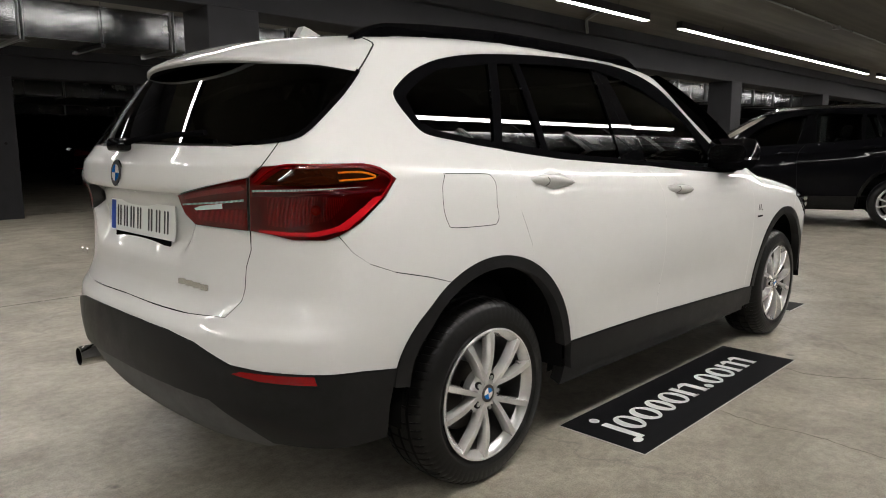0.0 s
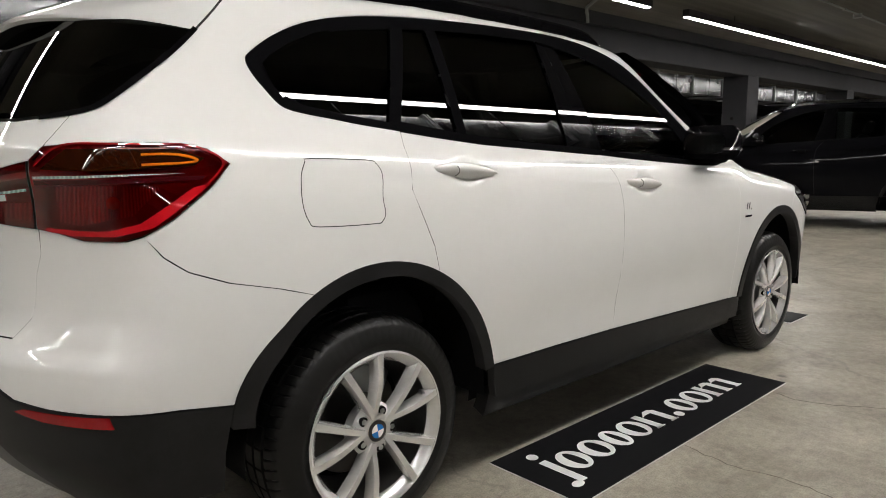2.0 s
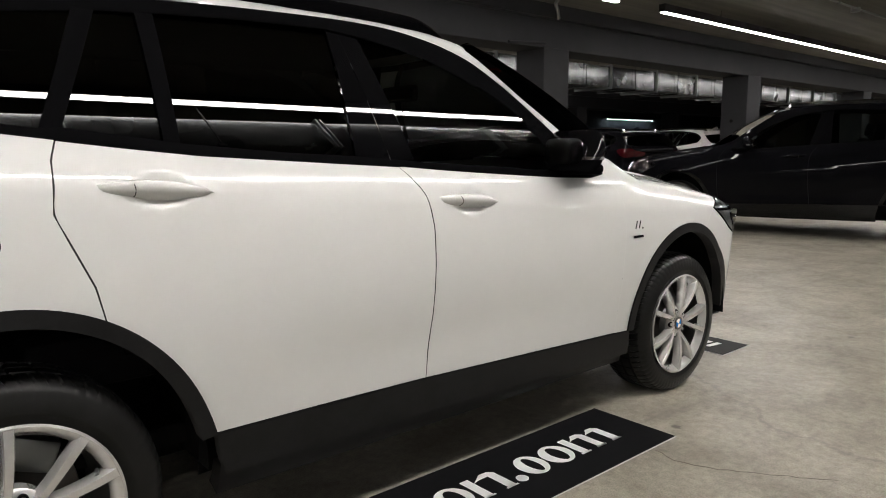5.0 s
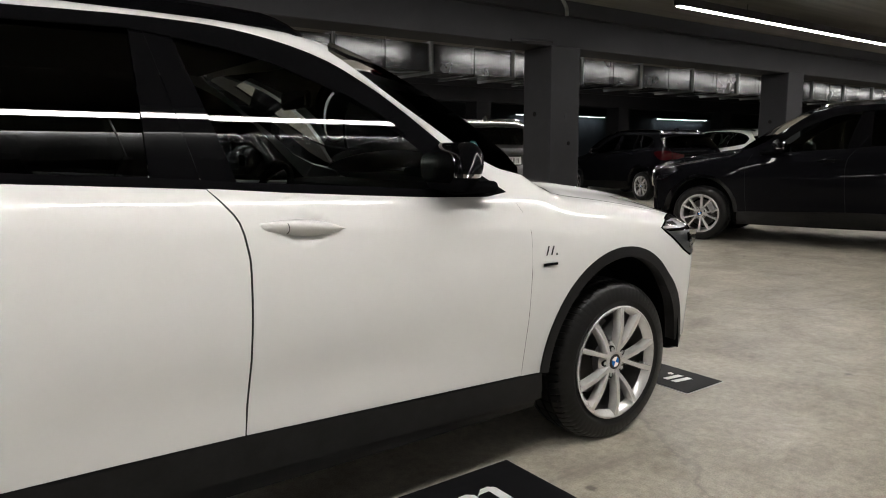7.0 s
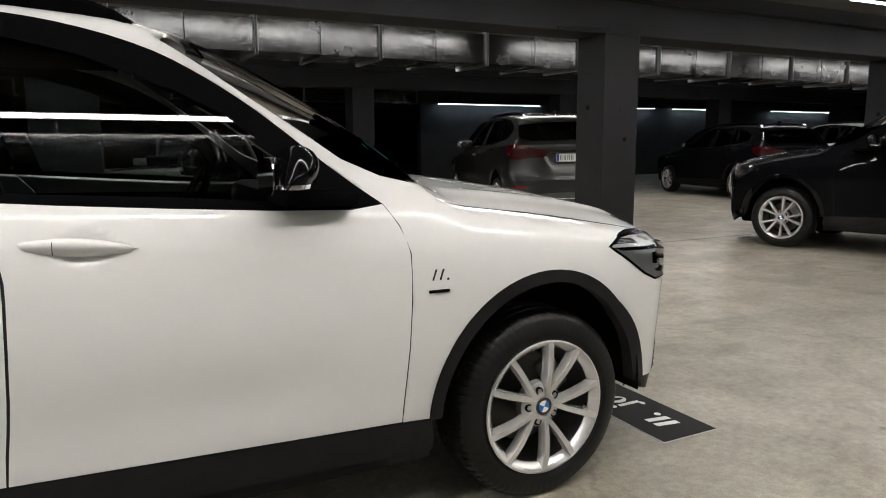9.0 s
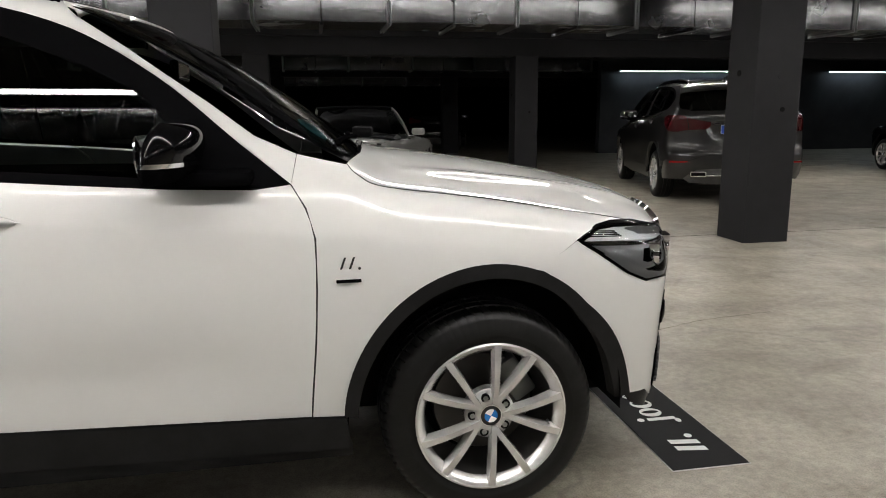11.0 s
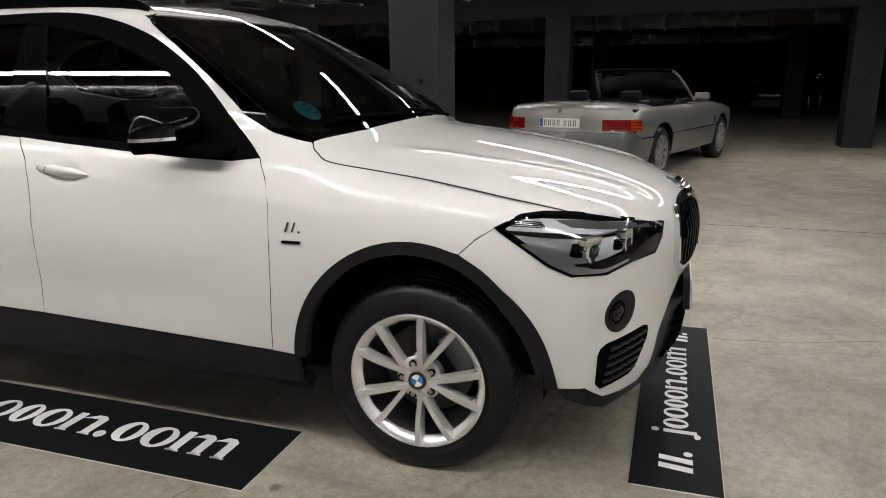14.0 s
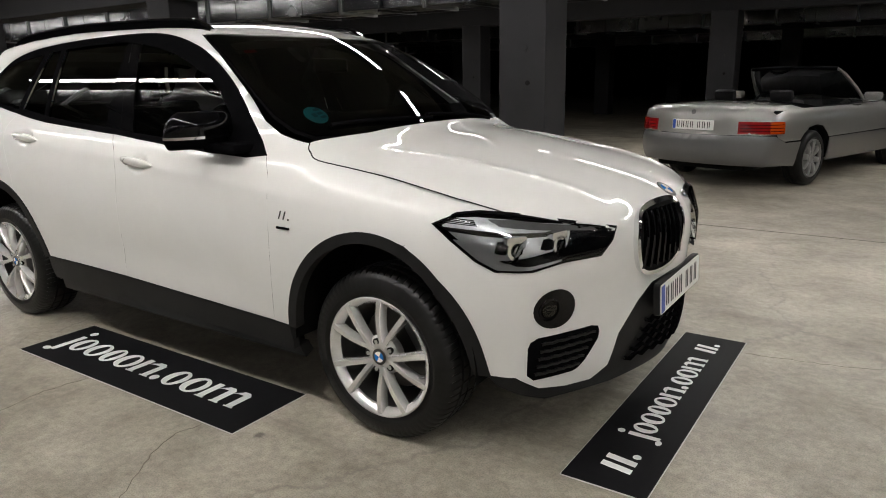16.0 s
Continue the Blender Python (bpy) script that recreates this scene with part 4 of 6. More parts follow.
def cup(s, z):
    """The shallow dish behind a door handle."""
    return lambda uv: -0.012 * ease(1.0 * (1 - ((uv[:, 0] - s) / .080) ** 2 - ((uv[:, 1] - z) / .047) ** 2))


def roof_edge(f, xs, y=0.50):
    return [(x, float(f.top(np.array([[x, y]]))[0, 2])) for x in xs]


def fan(bm_list):
    out = bmesh.new()
    for b in bm_list:
        me = bpy.data.meshes.new("tmp")
        b.to_mesh(me)
        out.from_mesh(me)
        bpy.data.meshes.remove(me)
        b.free()
    return out


def handle(f, parent, s0, s1, z0, z1, paint):
    """A pull handle over a shallow dish, with a rounded grip swelling in its middle."""
    n, m = 22, 10
    ts = np.linspace(0, 1, n + 1)
    P = f.wrap(np.stack([s0 + (s1 - s0) * ts, z0 + (z1 - z0) * ts], 1))
    N = f.normal(P)
    for sign in (1, -1):
        bm = bmesh.new()
        rows = []
        for i, t in enumerate(ts):
            p, nn = Vector(P[i]), Vector(N[i])
            hh = (0.0205 * max(1 - abs(2 * t - 0.9) ** 2.2, 0.0) ** 0.5 + 0.002) * (0.8 + 0.2 * math.sin(math.pi * t))
            dd = 0.030 * max(math.sin(math.pi * t), 0) ** 0.6 + 0.001
            row = []
            for j in range(m):
                a = math.pi * j / (m - 1)
                q = p + nn * (dd * math.sin(a) - 0.004) + Vector((0, 0, hh * math.cos(a)))
                row.append(bm.verts.new((q.x, q.y * sign, q.z)))
            rows.append(row)
        for a, b in zip(rows, rows[1:]):
            for j in range(m - 1):
                bm.faces.new((a[j], a[j + 1], b[j + 1], b[j]))
        bmesh.ops.recalc_face_normals(bm, faces=bm.faces)
        h = part("door_handle", bm, paint, parent[0 if sign > 0 else 1], "white pull handle" if paint is WHITE else "", smooth=True)
        p, nn = Vector(P[6]), Vector(N[6])
        part("lock_joint", tube([(p.x + nn.x * (0.031 * math.sin(a)), (p.y + nn.y * (0.031 * math.sin(a))) * sign, p.z + 0.0175 * math.cos(a)) for a in (0.3 + 2.5 * k / 8 for k in range(9))], 0.0011, 5), GAP, h)


def door_mirror(parent, paint, lens=True):
    """A wing mirror: gloss cap over a satin base, an indicator strip between them, a foot on the door."""
    for sign in (1, -1):
        root = new("door_mirror")
        root.parent = parent
        root["label"] = "gloss black wing mirror with a clear indicator strip"
        root.matrix_basis = Matrix.Identity(4)

        def shell(z_lo, z_hi, grow):
            bm = bmesh.new()
            rows = []
            N, M = 22, 48
            for i in range(N + 1):
                z = z_lo + (z_hi - z_lo) * (0.5 - 0.5 * math.cos(math.pi * i / N))
                k = (z - 1.114) / 0.0775
                w = max(1 - abs(k) ** 2.4, 0.004) ** 0.5
                row = []
                for j in range(M):
                    a = 2 * math.pi * j / M
                    ca, sa = math.cos(a), math.sin(a)
                    out_ = 0.5 - 0.5 * sa          # 1 at the outer tip
                    deep = 0.088 if ca > 0 else 0.055
                    x = 1.835 + deep * grow * w * ca * (1 - 0.22 * out_) + 0.022 * k - 0.030 * out_
                    y = -0.910 + 0.138 * grow * (0.62 + 0.38 * w) * math.copysign(abs(sa) ** 0.92, sa) + 0.014 * max(k, 0)
                    row.append(bm.verts.new((x, y * sign, z)))
                rows.append(row)
            for a, b in zip(rows, rows[1:]):
                for j in range(M):
                    bm.faces.new((a[j], a[(j + 1) % M], b[(j + 1) % M], b[j]))
            bm.faces.new(rows[0])
            bm.faces.new(rows[-1])
            bmesh.ops.recalc_face_normals(bm, faces=bm.faces)
            return bm
        part("cap", shell(1.096, 1.190, 1.0), GLOSS, root, "gloss black cap", smooth=True)
        part("indicator", shell(1.085, 1.096, 1.006), CHROME, root, "clear chrome indicator strip", smooth=True)
        part("base", shell(1.044, 1.087, 0.985), TRIM, root, "satin black base", smooth=True)
        part("mirror_glass", slab(rounded(-0.088, 0.088, -0.046, 0.046, 0.035), 0, 0.004, facing((1.766, -0.905 * sign, 1.114), (-1, 0, 0))), CHROME, root, "mirror glass")
        foot = boxed(1.83, 2.02, -0.90, -0.77, 1.026, 1.066, 0.016)
        if sign < 0:
            foot = mirrored(foot)
        part("foot", foot, TRIM, root, smooth=True)


def wiper(parent, pts, material=TRIM):
    part("wiper", tube(pts, 0.009, 6), material, parent, "black wiper arm", smooth=True)


def suv(root, paint, main=False, tail="slant", arch=CLAD, side_tint=TINT, metal=None, name_bars=True):
    f = SUV
    P = lambda *a, **k: panel(f, *a, **k)  # noqa: E731
    hi = roof_edge(f, [1.50, 1.40, 1.2, 1.0, .8, .6, .4, .2, 0.0, -.15, -.26])
    # white skin of the side: rear quarter, roof frame and windscreen pillar in one pressing
    pressing = (list(reversed(SEAM_REAR)) + curve(DLO_LOW[10:] + DLO_HIGH[1:], 3) + SCREEN_EDGE + hi + [(-.300, 1.462), (-.365, 1.392), (-.425, 1.331), (-.485, 1.271), (-.547, 1.206), (-.600, 1.183), (-.641, 1.111)]
             + TAIL_OUT[2:9] + QUARTER_SEAM[1:] + ARCH_R[5:9])
    P("side_frame", pressing, paint, root, inset=.0014, step=.018)
    for line in (SEAM_REAR, SEAM_MID, SEAM_FRONT, [(-.600, 1.183), (-.622, 1.147), (-.643, 1.111), (-.664, 1.082)], [(-.673, .930)] + GATE[:5]):
        ribbon(f, "panel_gap", curve(line, 3), .0075, GAP, root, off=-.0035)
    ribbon(f, "panel_gap", curve(HOOD_EDGE[2:], 6), .0026, GAP, root, off=.0010)
    rd = P("rear_door", curve(SEAM_MID[:-1], 2) + [SEAM_MID[-1]] + [(.80, .408), (.448, .412)] + ARCH_R[-2:8:-1] + list(reversed(SEAM_REAR)) + list(reversed(DLO_LOW[5:9])), paint, root, step=.0125, inset=.0036, relief=cup(.355, 1.033))
    fd = P("front_door", curve(SEAM_FRONT, 2) + [(1.65, .384), (1.140, .403)] + list(reversed(curve(SEAM_MID[:-1], 2))) + list(reversed(DLO_LOW[1:5])), paint, root, step=.0125, inset=.0036, relief=cup(1.339, .957))
    P("front_fender", list(reversed(SEAM_FRONT)) + HOOD_EDGE + list(reversed(LAMP_TOP))[1:] + [(2.870, .807), (2.820, .759)] + list(reversed(ARCH_F[:7])), paint, root, step=.014, inset=.0018)
    hood = [(float(q[0]), float(q[1])) for q in f.wrap(np.array(curve(HOOD_EDGE[2:], 3)))] + [(3.165, -.735), (3.29, -.64), (3.395, -.46), (3.432, -.36), (3.458, -.24), (3.472, -.12), (3.476, 0)]
    cowl = [(2.365, 0), (2.358, -.2), (2.335, -.45), (2.300, -.62)]
    P("hood", both_y(hood) + [(x, -y) for x, y in reversed(cowl)][:-1] + cowl, paint, root, how="top", mirror=False, step=0.018, inset=.0018)
    roof = [(1.700, 0), (1.685, -.2), (1.64, -.40), (1.561, -.602), (1.535, -.54), (1.50, -.50), (1.2, -.50), (-.15, -.50), (-.26, -.50), (-.36, -.40), (-.39, -.2), (-.40, 0)]
    P("roof", both_y(roof)[:-1], paint, root, how="top", mirror=False, step=0.03)
    # rear spoiler: a lip over the rear window, black beneath
    front = [Vector(q) for q in f.top(np.array([(-.402, 0), (-.401, -.1), (-.392, -.2), (-.378, -.3), (-.362, -.40), (-.315, -.45), (-.262, -.50)]))]
    front += [Vector(q) for q in f.wrap(np.array([(-.278, 1.488), (-.300, 1.462), (-.333, 1.427), (-.368, 1.390)]))]
    corner = front[-1]
    front = [Vector(q) for q in curve([tuple(q) for q in front], 4)]
    for sg in (1, -1):
        up, lo, m = bmesh.new(), bmesh.new(), len(front)
        rows, under = [], []
        for i, a in enumerate(front):
            u = i / (m - 1)
            e = Vector((-.650 + (corner.x + .650) * u ** 2.6, corner.y * u, 1.454 + (corner.z - 1.454) * u ** 3))
            row = []
            for k in range(9):
                q = a.lerp(e, k / 8) + Vector((0, 0, .016 * math.sin(math.pi * k / 8) * (1 - u ** 3)))
                row.append(up.verts.new((q.x, q.y * sg, q.z)))
            for dx, dz in ((-.004, -.006), (-.003, -.014), (.008, -.021)):
                row.append(up.verts.new((e.x + dx * (1 - u ** 6), e.y * sg, e.z + dz * (1 - u ** 6))))
            rows.append(row)
            w = a.lerp(e, .25)
            under.append([lo.verts.new((q.x, q.y * sg, q.z)) for q in (e + Vector((.006, 0, -.021)) * (1 - u ** 6), e.lerp(w, .5) + Vector((0, 0, -.042)) * (1 - u ** 4), w + Vector((0, 0, -.075)) * (1 - u ** 4), a.lerp(e, -.15) + Vector((.03, 0, -.14)) * (1 - u ** 4))])
        for bm, rr in ((up, rows), (lo, under)):
            for a, b in zip(rr, rr[1:]):
                for k in range(len(a) - 1):
                    try:
                        bm.faces.new((a[k], a[k + 1], b[k + 1], b[k]))
                    except ValueError:
                        pass
            bmesh.ops.remove_doubles(bm, verts=bm.verts, dist=1e-4)
            bmesh.ops.recalc_face_normals(bm, faces=bm.faces)
        part("panel_gap", tube([(q.x, q.y * sg, q.z) for q in front[8:]], .0028, 6), GAP, root)
        sp = part("spoiler", up, paint, root, smooth=True)
        part("underside", lo, DARK, sp, "black underside", smooth=True)
    # tailgate, rear bumper, rear lamps
    gate_top = [(-.605, 1.178), (-.643, 1.111)]
    P("tailgate", both(gate_top[1:] + TAIL_IN + GATE, REAR_MID)[:-1] + [(2 * REAR_MID + .605, 1.178), (2 * REAR_MID + .713, 1.167), (REAR_MID, 1.178), (-.713, 1.167), (-.605, 1.178)], paint, root, mirror=False, step=0.018,
      relief=lambda uv: -0.040 * ease((1.040 - uv[:, 1]) / 0.045) * ease((uv[:, 1] - 0.80) / 0.10) * ease((0.37 + 0.10 * (uv[:, 1] - 0.83) / 0.2 - np.abs(uv[:, 0] - REAR_MID)) / 0.06))
    bumper = list(reversed(QUARTER_SEAM)) + TAIL_OUT[9:] + GATE
    low = list(reversed(CLAD_REAR))
    P("rear_bumper", both(bumper, REAR_MID)[:-1] + [(2 * REAR_MID - s, z) for s, z in ARCH_R[4:1:-1]][1:] + [(2 * REAR_MID - s, z) for s, z in CLAD_REAR] + low[1:] + ARCH_R[1:4], paint, root, mirror=False, step=0.02, inset=.0014)
    skirt = [(-.388, .512), (-.402, .400), (-.405, .300), (-.559, .304), (-.640, .308), (-.700, .365), (-.788, .432), (-.93, .446), (-1.05, .452), (REAR_MID, .455)]
    P("rear_cladding", both(skirt, REAR_MID)[:-1] + [(2 * REAR_MID - s, z) for s, z in CLAD_REAR][1:] + low[1:-1], arch, root, off=0.006, mirror=False, label="grained black plastic bumper cladding")
    diff = [(-.60, .305), (-.66, .245), (-.95, .225), (REAR_MID, .225)]
    P("skid_plate", both(diff, REAR_MID)[:-1] + [(2 * REAR_MID - s, z) for s, z in [(-.640, .308), (-.700, .365), (-.788, .432), (-.93, .446), (-1.05, .452)]] + [(REAR_MID, .455), (-1.05, .452), (-.93, .446), (-.788, .432), (-.700, .365), (-.640, .308)], SKID, root, off=-0.012, mirror=False, label="grey plastic skid plate")
    lens = RED_GLASS if main else RED_DEEP
    out = P("tail_light", TAIL_OUT, lens, root, off=0.005, rim=0.0, step=.016, label="dark red tail light wrapping the corner")
    inn = P("tail_light", TAIL_IN, lens, root, off=0.005, rim=0.0, step=.016, label="dark red tail light on the tailgate")
    if main:
        L = lambda ob, nm, seg, m_, off, rim, lab="": P(nm, seg, m_, ob, off=off, rim=rim, inset=0, mirror=False, step=.014, label=lab)  # noqa: E731
        for made, line in ((out, TAIL_OUT), (inn, TAIL_IN)):
            for ob, sign in zip(made, (1, -1)):
                hs = P("housing", line, LAMP_GREY, ob, off=-0.030, rim=-0.035, inset=.001, step=.03, label="grey inner housing")
                keep, other = (hs[0], hs[1]) if sign > 0 else (hs[1], hs[0])
                bpy.data.objects.remove(other)
        o, i_ = out[0], inn[0]
        L(o, "brake_reflector", [(-.640, 1.018), (-.540, 1.024), (-.555, .952), (-.600, .938), (-.640, .945)], LAMP_SILVER, -0.016, 0.012, "ribbed silver reflector")
        L(o, "brake_reflector", [(-.530, 1.024), (-.470, 1.026), (-.520, .962), (-.545, .954)], LAMP_SILVER, -0.022, 0.008, "ribbed silver reflector")
        bulb, bn = f.at(-.545, .990, -0.012)
        bm = bmesh.new()
        bmesh.ops.create_uvsphere(bm, u_segments=16, v_segments=10, radius=.014, matrix=Matrix.Translation(bulb))
        part("bulb", bm, AMBER, o, "amber bulb", smooth=True)
        L(o, "light_guide", [(-.430, 1.020), (-.403, 1.026), (-.488, .938), (-.540, .920), (-.600, .920), (-.650, .928), (-.650, .936), (-.595, .931), (-.548, .932), (-.505, .948)], RED_GUIDE, 0.0056, 0.004, "bright red light guide")
        L(o, "divider", [(-.660, 1.030), (-.415, 1.036), (-.410, 1.044), (-.660, 1.040)], RED_DEEP, 0.0055, 0.004)
        L(o, "light_bar", [(-.660, 1.043), (-.560, 1.046), (-.440, 1.050), (-.440, 1.053), (-.560, 1.051), (-.660, 1.048)], LAMP_SILVER, 0.0065, 0.004, "silver divider line")
        L(o, "indicator", [(-.645, 1.062), (-.600, 1.104), (-.450, 1.102), (-.408, 1.082), (-.425, 1.066), (-.570, 1.058)], AMBER_DARK, 0.0056, 0.004, "smoked amber indicator")
        ribbon(f, "amber_guide", curve([(-.500, 1.090), (-.47, 1.091), (-.442, 1.088), (-.420, 1.078), (-.436, 1.072), (-.500, 1.069)], 5), .0045, AMBER, o, off=.0075, mirror=False, thick=.0015)
        ribbon(f, "red_guide", curve([(-.655, 1.068), (-.607, 1.110), (-.52, 1.111), (-.44, 1.110), (-.404, 1.098), (-.380, 1.070), (-.412, 1.020)], 6), .004, RED_BRIGHT, o, off=.0060, mirror=False, thick=.0015)
        L(i_, "brake_reflector", [(-.690, .985), (-.845, .976), (-.825, .950), (-.690, .942)], LAMP_SILVER, -0.014, 0.012, "ribbed silver reflector")
        L(i_, "light_guide", [(-.690, 1.040), (-.700, 1.052), (-.865, 1.018), (-.868, 1.008)], LAMP_WHITE, -0.008, 0.015, "pale light guide")
        L(i_, "reverse_light", [(-.735, 1.006), (-.80, .996), (-.822, .988), (-.815, .983), (-.735, .991)], BOWL, 0.006, 0.004, "clear reversing light")
        L(i_, "light_bar", [(-.680, 1.022), (-.73, 1.014), (-.862, 1.000), (-.862, .995), (-.73, 1.008), (-.680, 1.016)], LAMP_SILVER, 0.0065, 0.004, "silver divider line")
    P("reflector", [(-.405 - .155, .540), (-.700, .541), (-.720, .530), (-.660, .516), (-.555, .512)], RED_BRIGHT, root, off=0.010, rim=0.006, label="red bumper reflector")
    gl = [(-.600, 1.180), (-.547, 1.206), (-.485, 1.271), (-.425, 1.331), (-.372, 1.388), (-.50, 1.405), (-.75, 1.425), (REAR_MID, 1.440)]
    rg = P("rear_window", both(gl, REAR_MID)[:-1] + [(2 * REAR_MID + .713, 1.169), (REAR_MID, 1.180), (-.713, 1.169)], TINT, root, off=0.002, mirror=False, rim=0.0, label="dark tinted rear window")
    ribbon(f, "window_edge", curve([(-.368, 1.392), (-.425, 1.331), (-.485, 1.271), (-.547, 1.206), (-.575, 1.188), (-.604, 1.180), (-.66, 1.172)], 5), .012, GLOSS, root, off=.0035)
    # lower cladding, arches and sill
    for A, c in ((ARCH_R_FINE, (0.015, .34)), (ARCH_F_FINE, (2.665, .335))):
        grow = lambda d: [(c[0] + (s - c[0]) * (1 + d / math.hypot(s - c[0], z - c[1])), c[1] + (z - c[1]) * (1 + d / math.hypot(s - c[0], z - c[1]))) for s, z in A]  # noqa: E731
        P("arch_cladding", grow(0.004) + list(reversed(grow(-0.036))), arch, root, off=0.008, inset=0, rim=0.045, step=.02, label="grained black plastic wheel arch trim")
        # wheel well: a dark half barrel behind the arch
        bm = bmesh.new()
        rows = []
        for k in range(25):
            a = radians(-4 + 188 * k / 24)
            r = 0.418
            rows.append([bm.verts.new((c[0] + r * math.cos(a), yy, c[1] + r * math.sin(a) * 1.02)) for yy in (-0.862, -0.52)])
        for a, b in zip(rows, rows[1:]):
            bm.faces.new((a[0], a[1], b[1], b[0]))
        bm.faces.new([r[1] for r in rows])
        pair("wheel_well", bm, DARK, root, "dark wheel well lining")
    sill = [(.448, .412), (1.140, .403), (1.65, .384), (2.147, .367), (2.239, .362), (2.250, .300), (2.245, .262), (1.4, .285), (.470, .300), (.455, .35)]
    P("sill_cladding", sill, arch, root, off=0.010, inset=0.001, rim=0.03, label="grained black plastic sill trim")
    P("sill_step", [(.47, .300), (1.4, .285), (2.245, .262), (2.26, .205), (1.4, .205), (.46, .215)], arch, root, off=-0.022, inset=0, rim=0.05)
    # front: bumper, lamps, grilles
    nose_top = [(2.926, .843), (2.981, .800), (3.045, .738), (3.091, .709), (3.165, .705), (3.242, .722), (3.351, .721), (3.395, .764), (3.417, .802), (3.487, .790), (3.56, .812), (3.66, .832), (3.78, .848), (FRONT_MID, .855)]
    fb = list(reversed(ARCH_F[7:])) + [(2.820, .759), (2.870, .807)] + nose_top
    P("front_bumper", both(fb, FRONT_MID)[:-1] + [(2 * FRONT_MID - s, z) for s, z in BAND_LOW][1:] + list(reversed(BAND_LOW))[1:-1], paint, root, mirror=False, step=0.02)
    chin = [(3.062, .342)] + BAND_LOW[1:]
    P("front_lower_bumper", both(chin, FRONT_MID)[:-1] + [(2 * FRONT_MID - s, z) for s, z in [(3.085, .300), (3.2, .225), (3.45, .20)]] + [(FRONT_MID, .20), (3.45, .20), (3.2, .225), (3.085, .300)], arch, root, off=-0.004, mirror=False, label="black plastic lower bumper with a mesh intake")
    if main:
        # mesh of the lower intake
        for i in range(5):
            z = 0.290 + 0.031 * i
            ribbon(f, "intake_slat", [(3.49 + 0.03 * i + k * (2 * FRONT_MID - 6.98 - 0.06 * i) / 40, z + 0.008 * math.cos(k * 1.6)) for k in range(41)], 0.010, TRIM, root, off=0.001, mirror=False, thick=0.010)
    lamp = LAMP_TOP + [(3.243, .844), (3.417, .802), (3.395, .764), (3.351, .721), (3.242, .724), (3.165, .707), (3.091, .709), (3.045, .738), (2.981, .800)]
    back = P("headlight", lamp, GLOSS, root, off=-0.032, rim=-0.033, inset=0.004, label="clear headlight with chrome inner reflectors")
    for sd, ob in enumerate(back):
        sg = 1 if sd == 0 else -1

        def lay(nm, seg, m_, off, rim, lab=""):
            made = panel(f, nm, seg, m_, ob, off=off, rim=rim, inset=0, mirror=(sg < 0), label=lab)
            if sg < 0:
                keep = made[1]
                bpy.data.objects.remove(made[0])
                return keep
            return made[0]
        lay("lens", lamp, LENS, 0.005, 0.0, "clear plastic lens")
        seam = ribbon(f, "lamp_seal", lamp, .0075, TRIM, ob, off=.0012, closed=True, thick=.002)
        bpy.data.objects.remove(seam[1] if sg > 0 else seam[0])
        if main:
            lay("bowl", [(2.955, .842), (2.985, .868), (3.03, .872), (3.10, .866), (3.260, .836), (3.265, .800), (3.245, .770), (3.16, .752), (3.09, .742), (3.05, .752), (3.00, .800)], BOWL, -0.004, 0.018, "silvered reflector bowl")
            lay("dark_mask", [(3.262, .834), (3.40, .800), (3.385, .766), (3.345, .730), (3.242, .733), (3.225, .745), (3.250, .775)], GLOSS, -0.002, 0.018, "gloss black mask")
            lay("dark_mask", [(3.105, .744), (3.16, .752), (3.240, .760), (3.245, .735), (3.19, .720), (3.14, .722)], GLOSS, -0.002, 0.018, "gloss black mask")
            lay("edge_trim", [(2.985, .800), (3.045, .741), (3.092, .713), (3.165, .711), (3.235, .726), (3.235, .733), (3.160, .722), (3.105, .732), (3.075, .752), (3.030, .792)], BOWL, -0.001, 0.02, "silver light guide")
            lay("light_bar", [(2.950, .838), (3.06, .832), (3.22, .822), (3.22, .810), (3.05, .818), (2.975, .824)], CHROME, -0.001, 0.018, "chrome divider bar")
            lay("top_fin", [(3.06, .866), (3.11, .864), (3.36, .812), (3.34, .804), (3.09, .848)], SKID, -0.002, 0.02)
            for s0_, s1_, z0_, z1_ in ((3.085, 3.150, .762, .804), (3.185, 3.240, .768, .804)):
                lay("chamber", [(s0_, z0_ + .006), (s0_ + .006, z1_), (s1_, z1_ - .002), (s1_ - .004, z0_), (s0_ + .012, z0_)], GLOSS, -0.0025, 0.004, "dark lamp chamber")
            for q in range(4):
                lay("louvre", [(2.955 + .004 * q, .850 + .005 * q), (3.040 - .004 * q, .846 + .005 * q), (3.040 - .004 * q, .848 + .005 * q), (2.955 + .004 * q, .853 + .005 * q)], TRIM, -0.003, 0.008)
            for s_, z_, r_ in ((3.125, .783, .028), (3.222, .788, .024)):
                p, nn = f.at(s_, z_, -0.024)
                axis = Vector((nn.x, nn.y, 0)).normalized()
                axis = (axis + Vector((0.9, 0, 0))).normalized()
                if sg < 0:
                    p, axis = Vector((p.x, -p.y, p.z)), Vector((axis.x, -axis.y, axis.z))
                pj = part("projector", cyl(bmesh.new(), p - axis * 0.02, p + axis * 0.030, r_ + 0.001, 28, r_ + 0.006), CHROME, ob, "chrome projector ring", smooth=True)
                bm = bmesh.new()
                bmesh.ops.create_uvsphere(bm, u_segments=24, v_segments=14, radius=r_, matrix=Matrix.Translation(p + axis * 0.022) @ axis.to_track_quat("Z", "Y").to_matrix().to_4x4() @ Matrix.Diagonal((1, 1, 0.5, 1)))
                part("projector_lens", bm, LENS, pj, smooth=True)
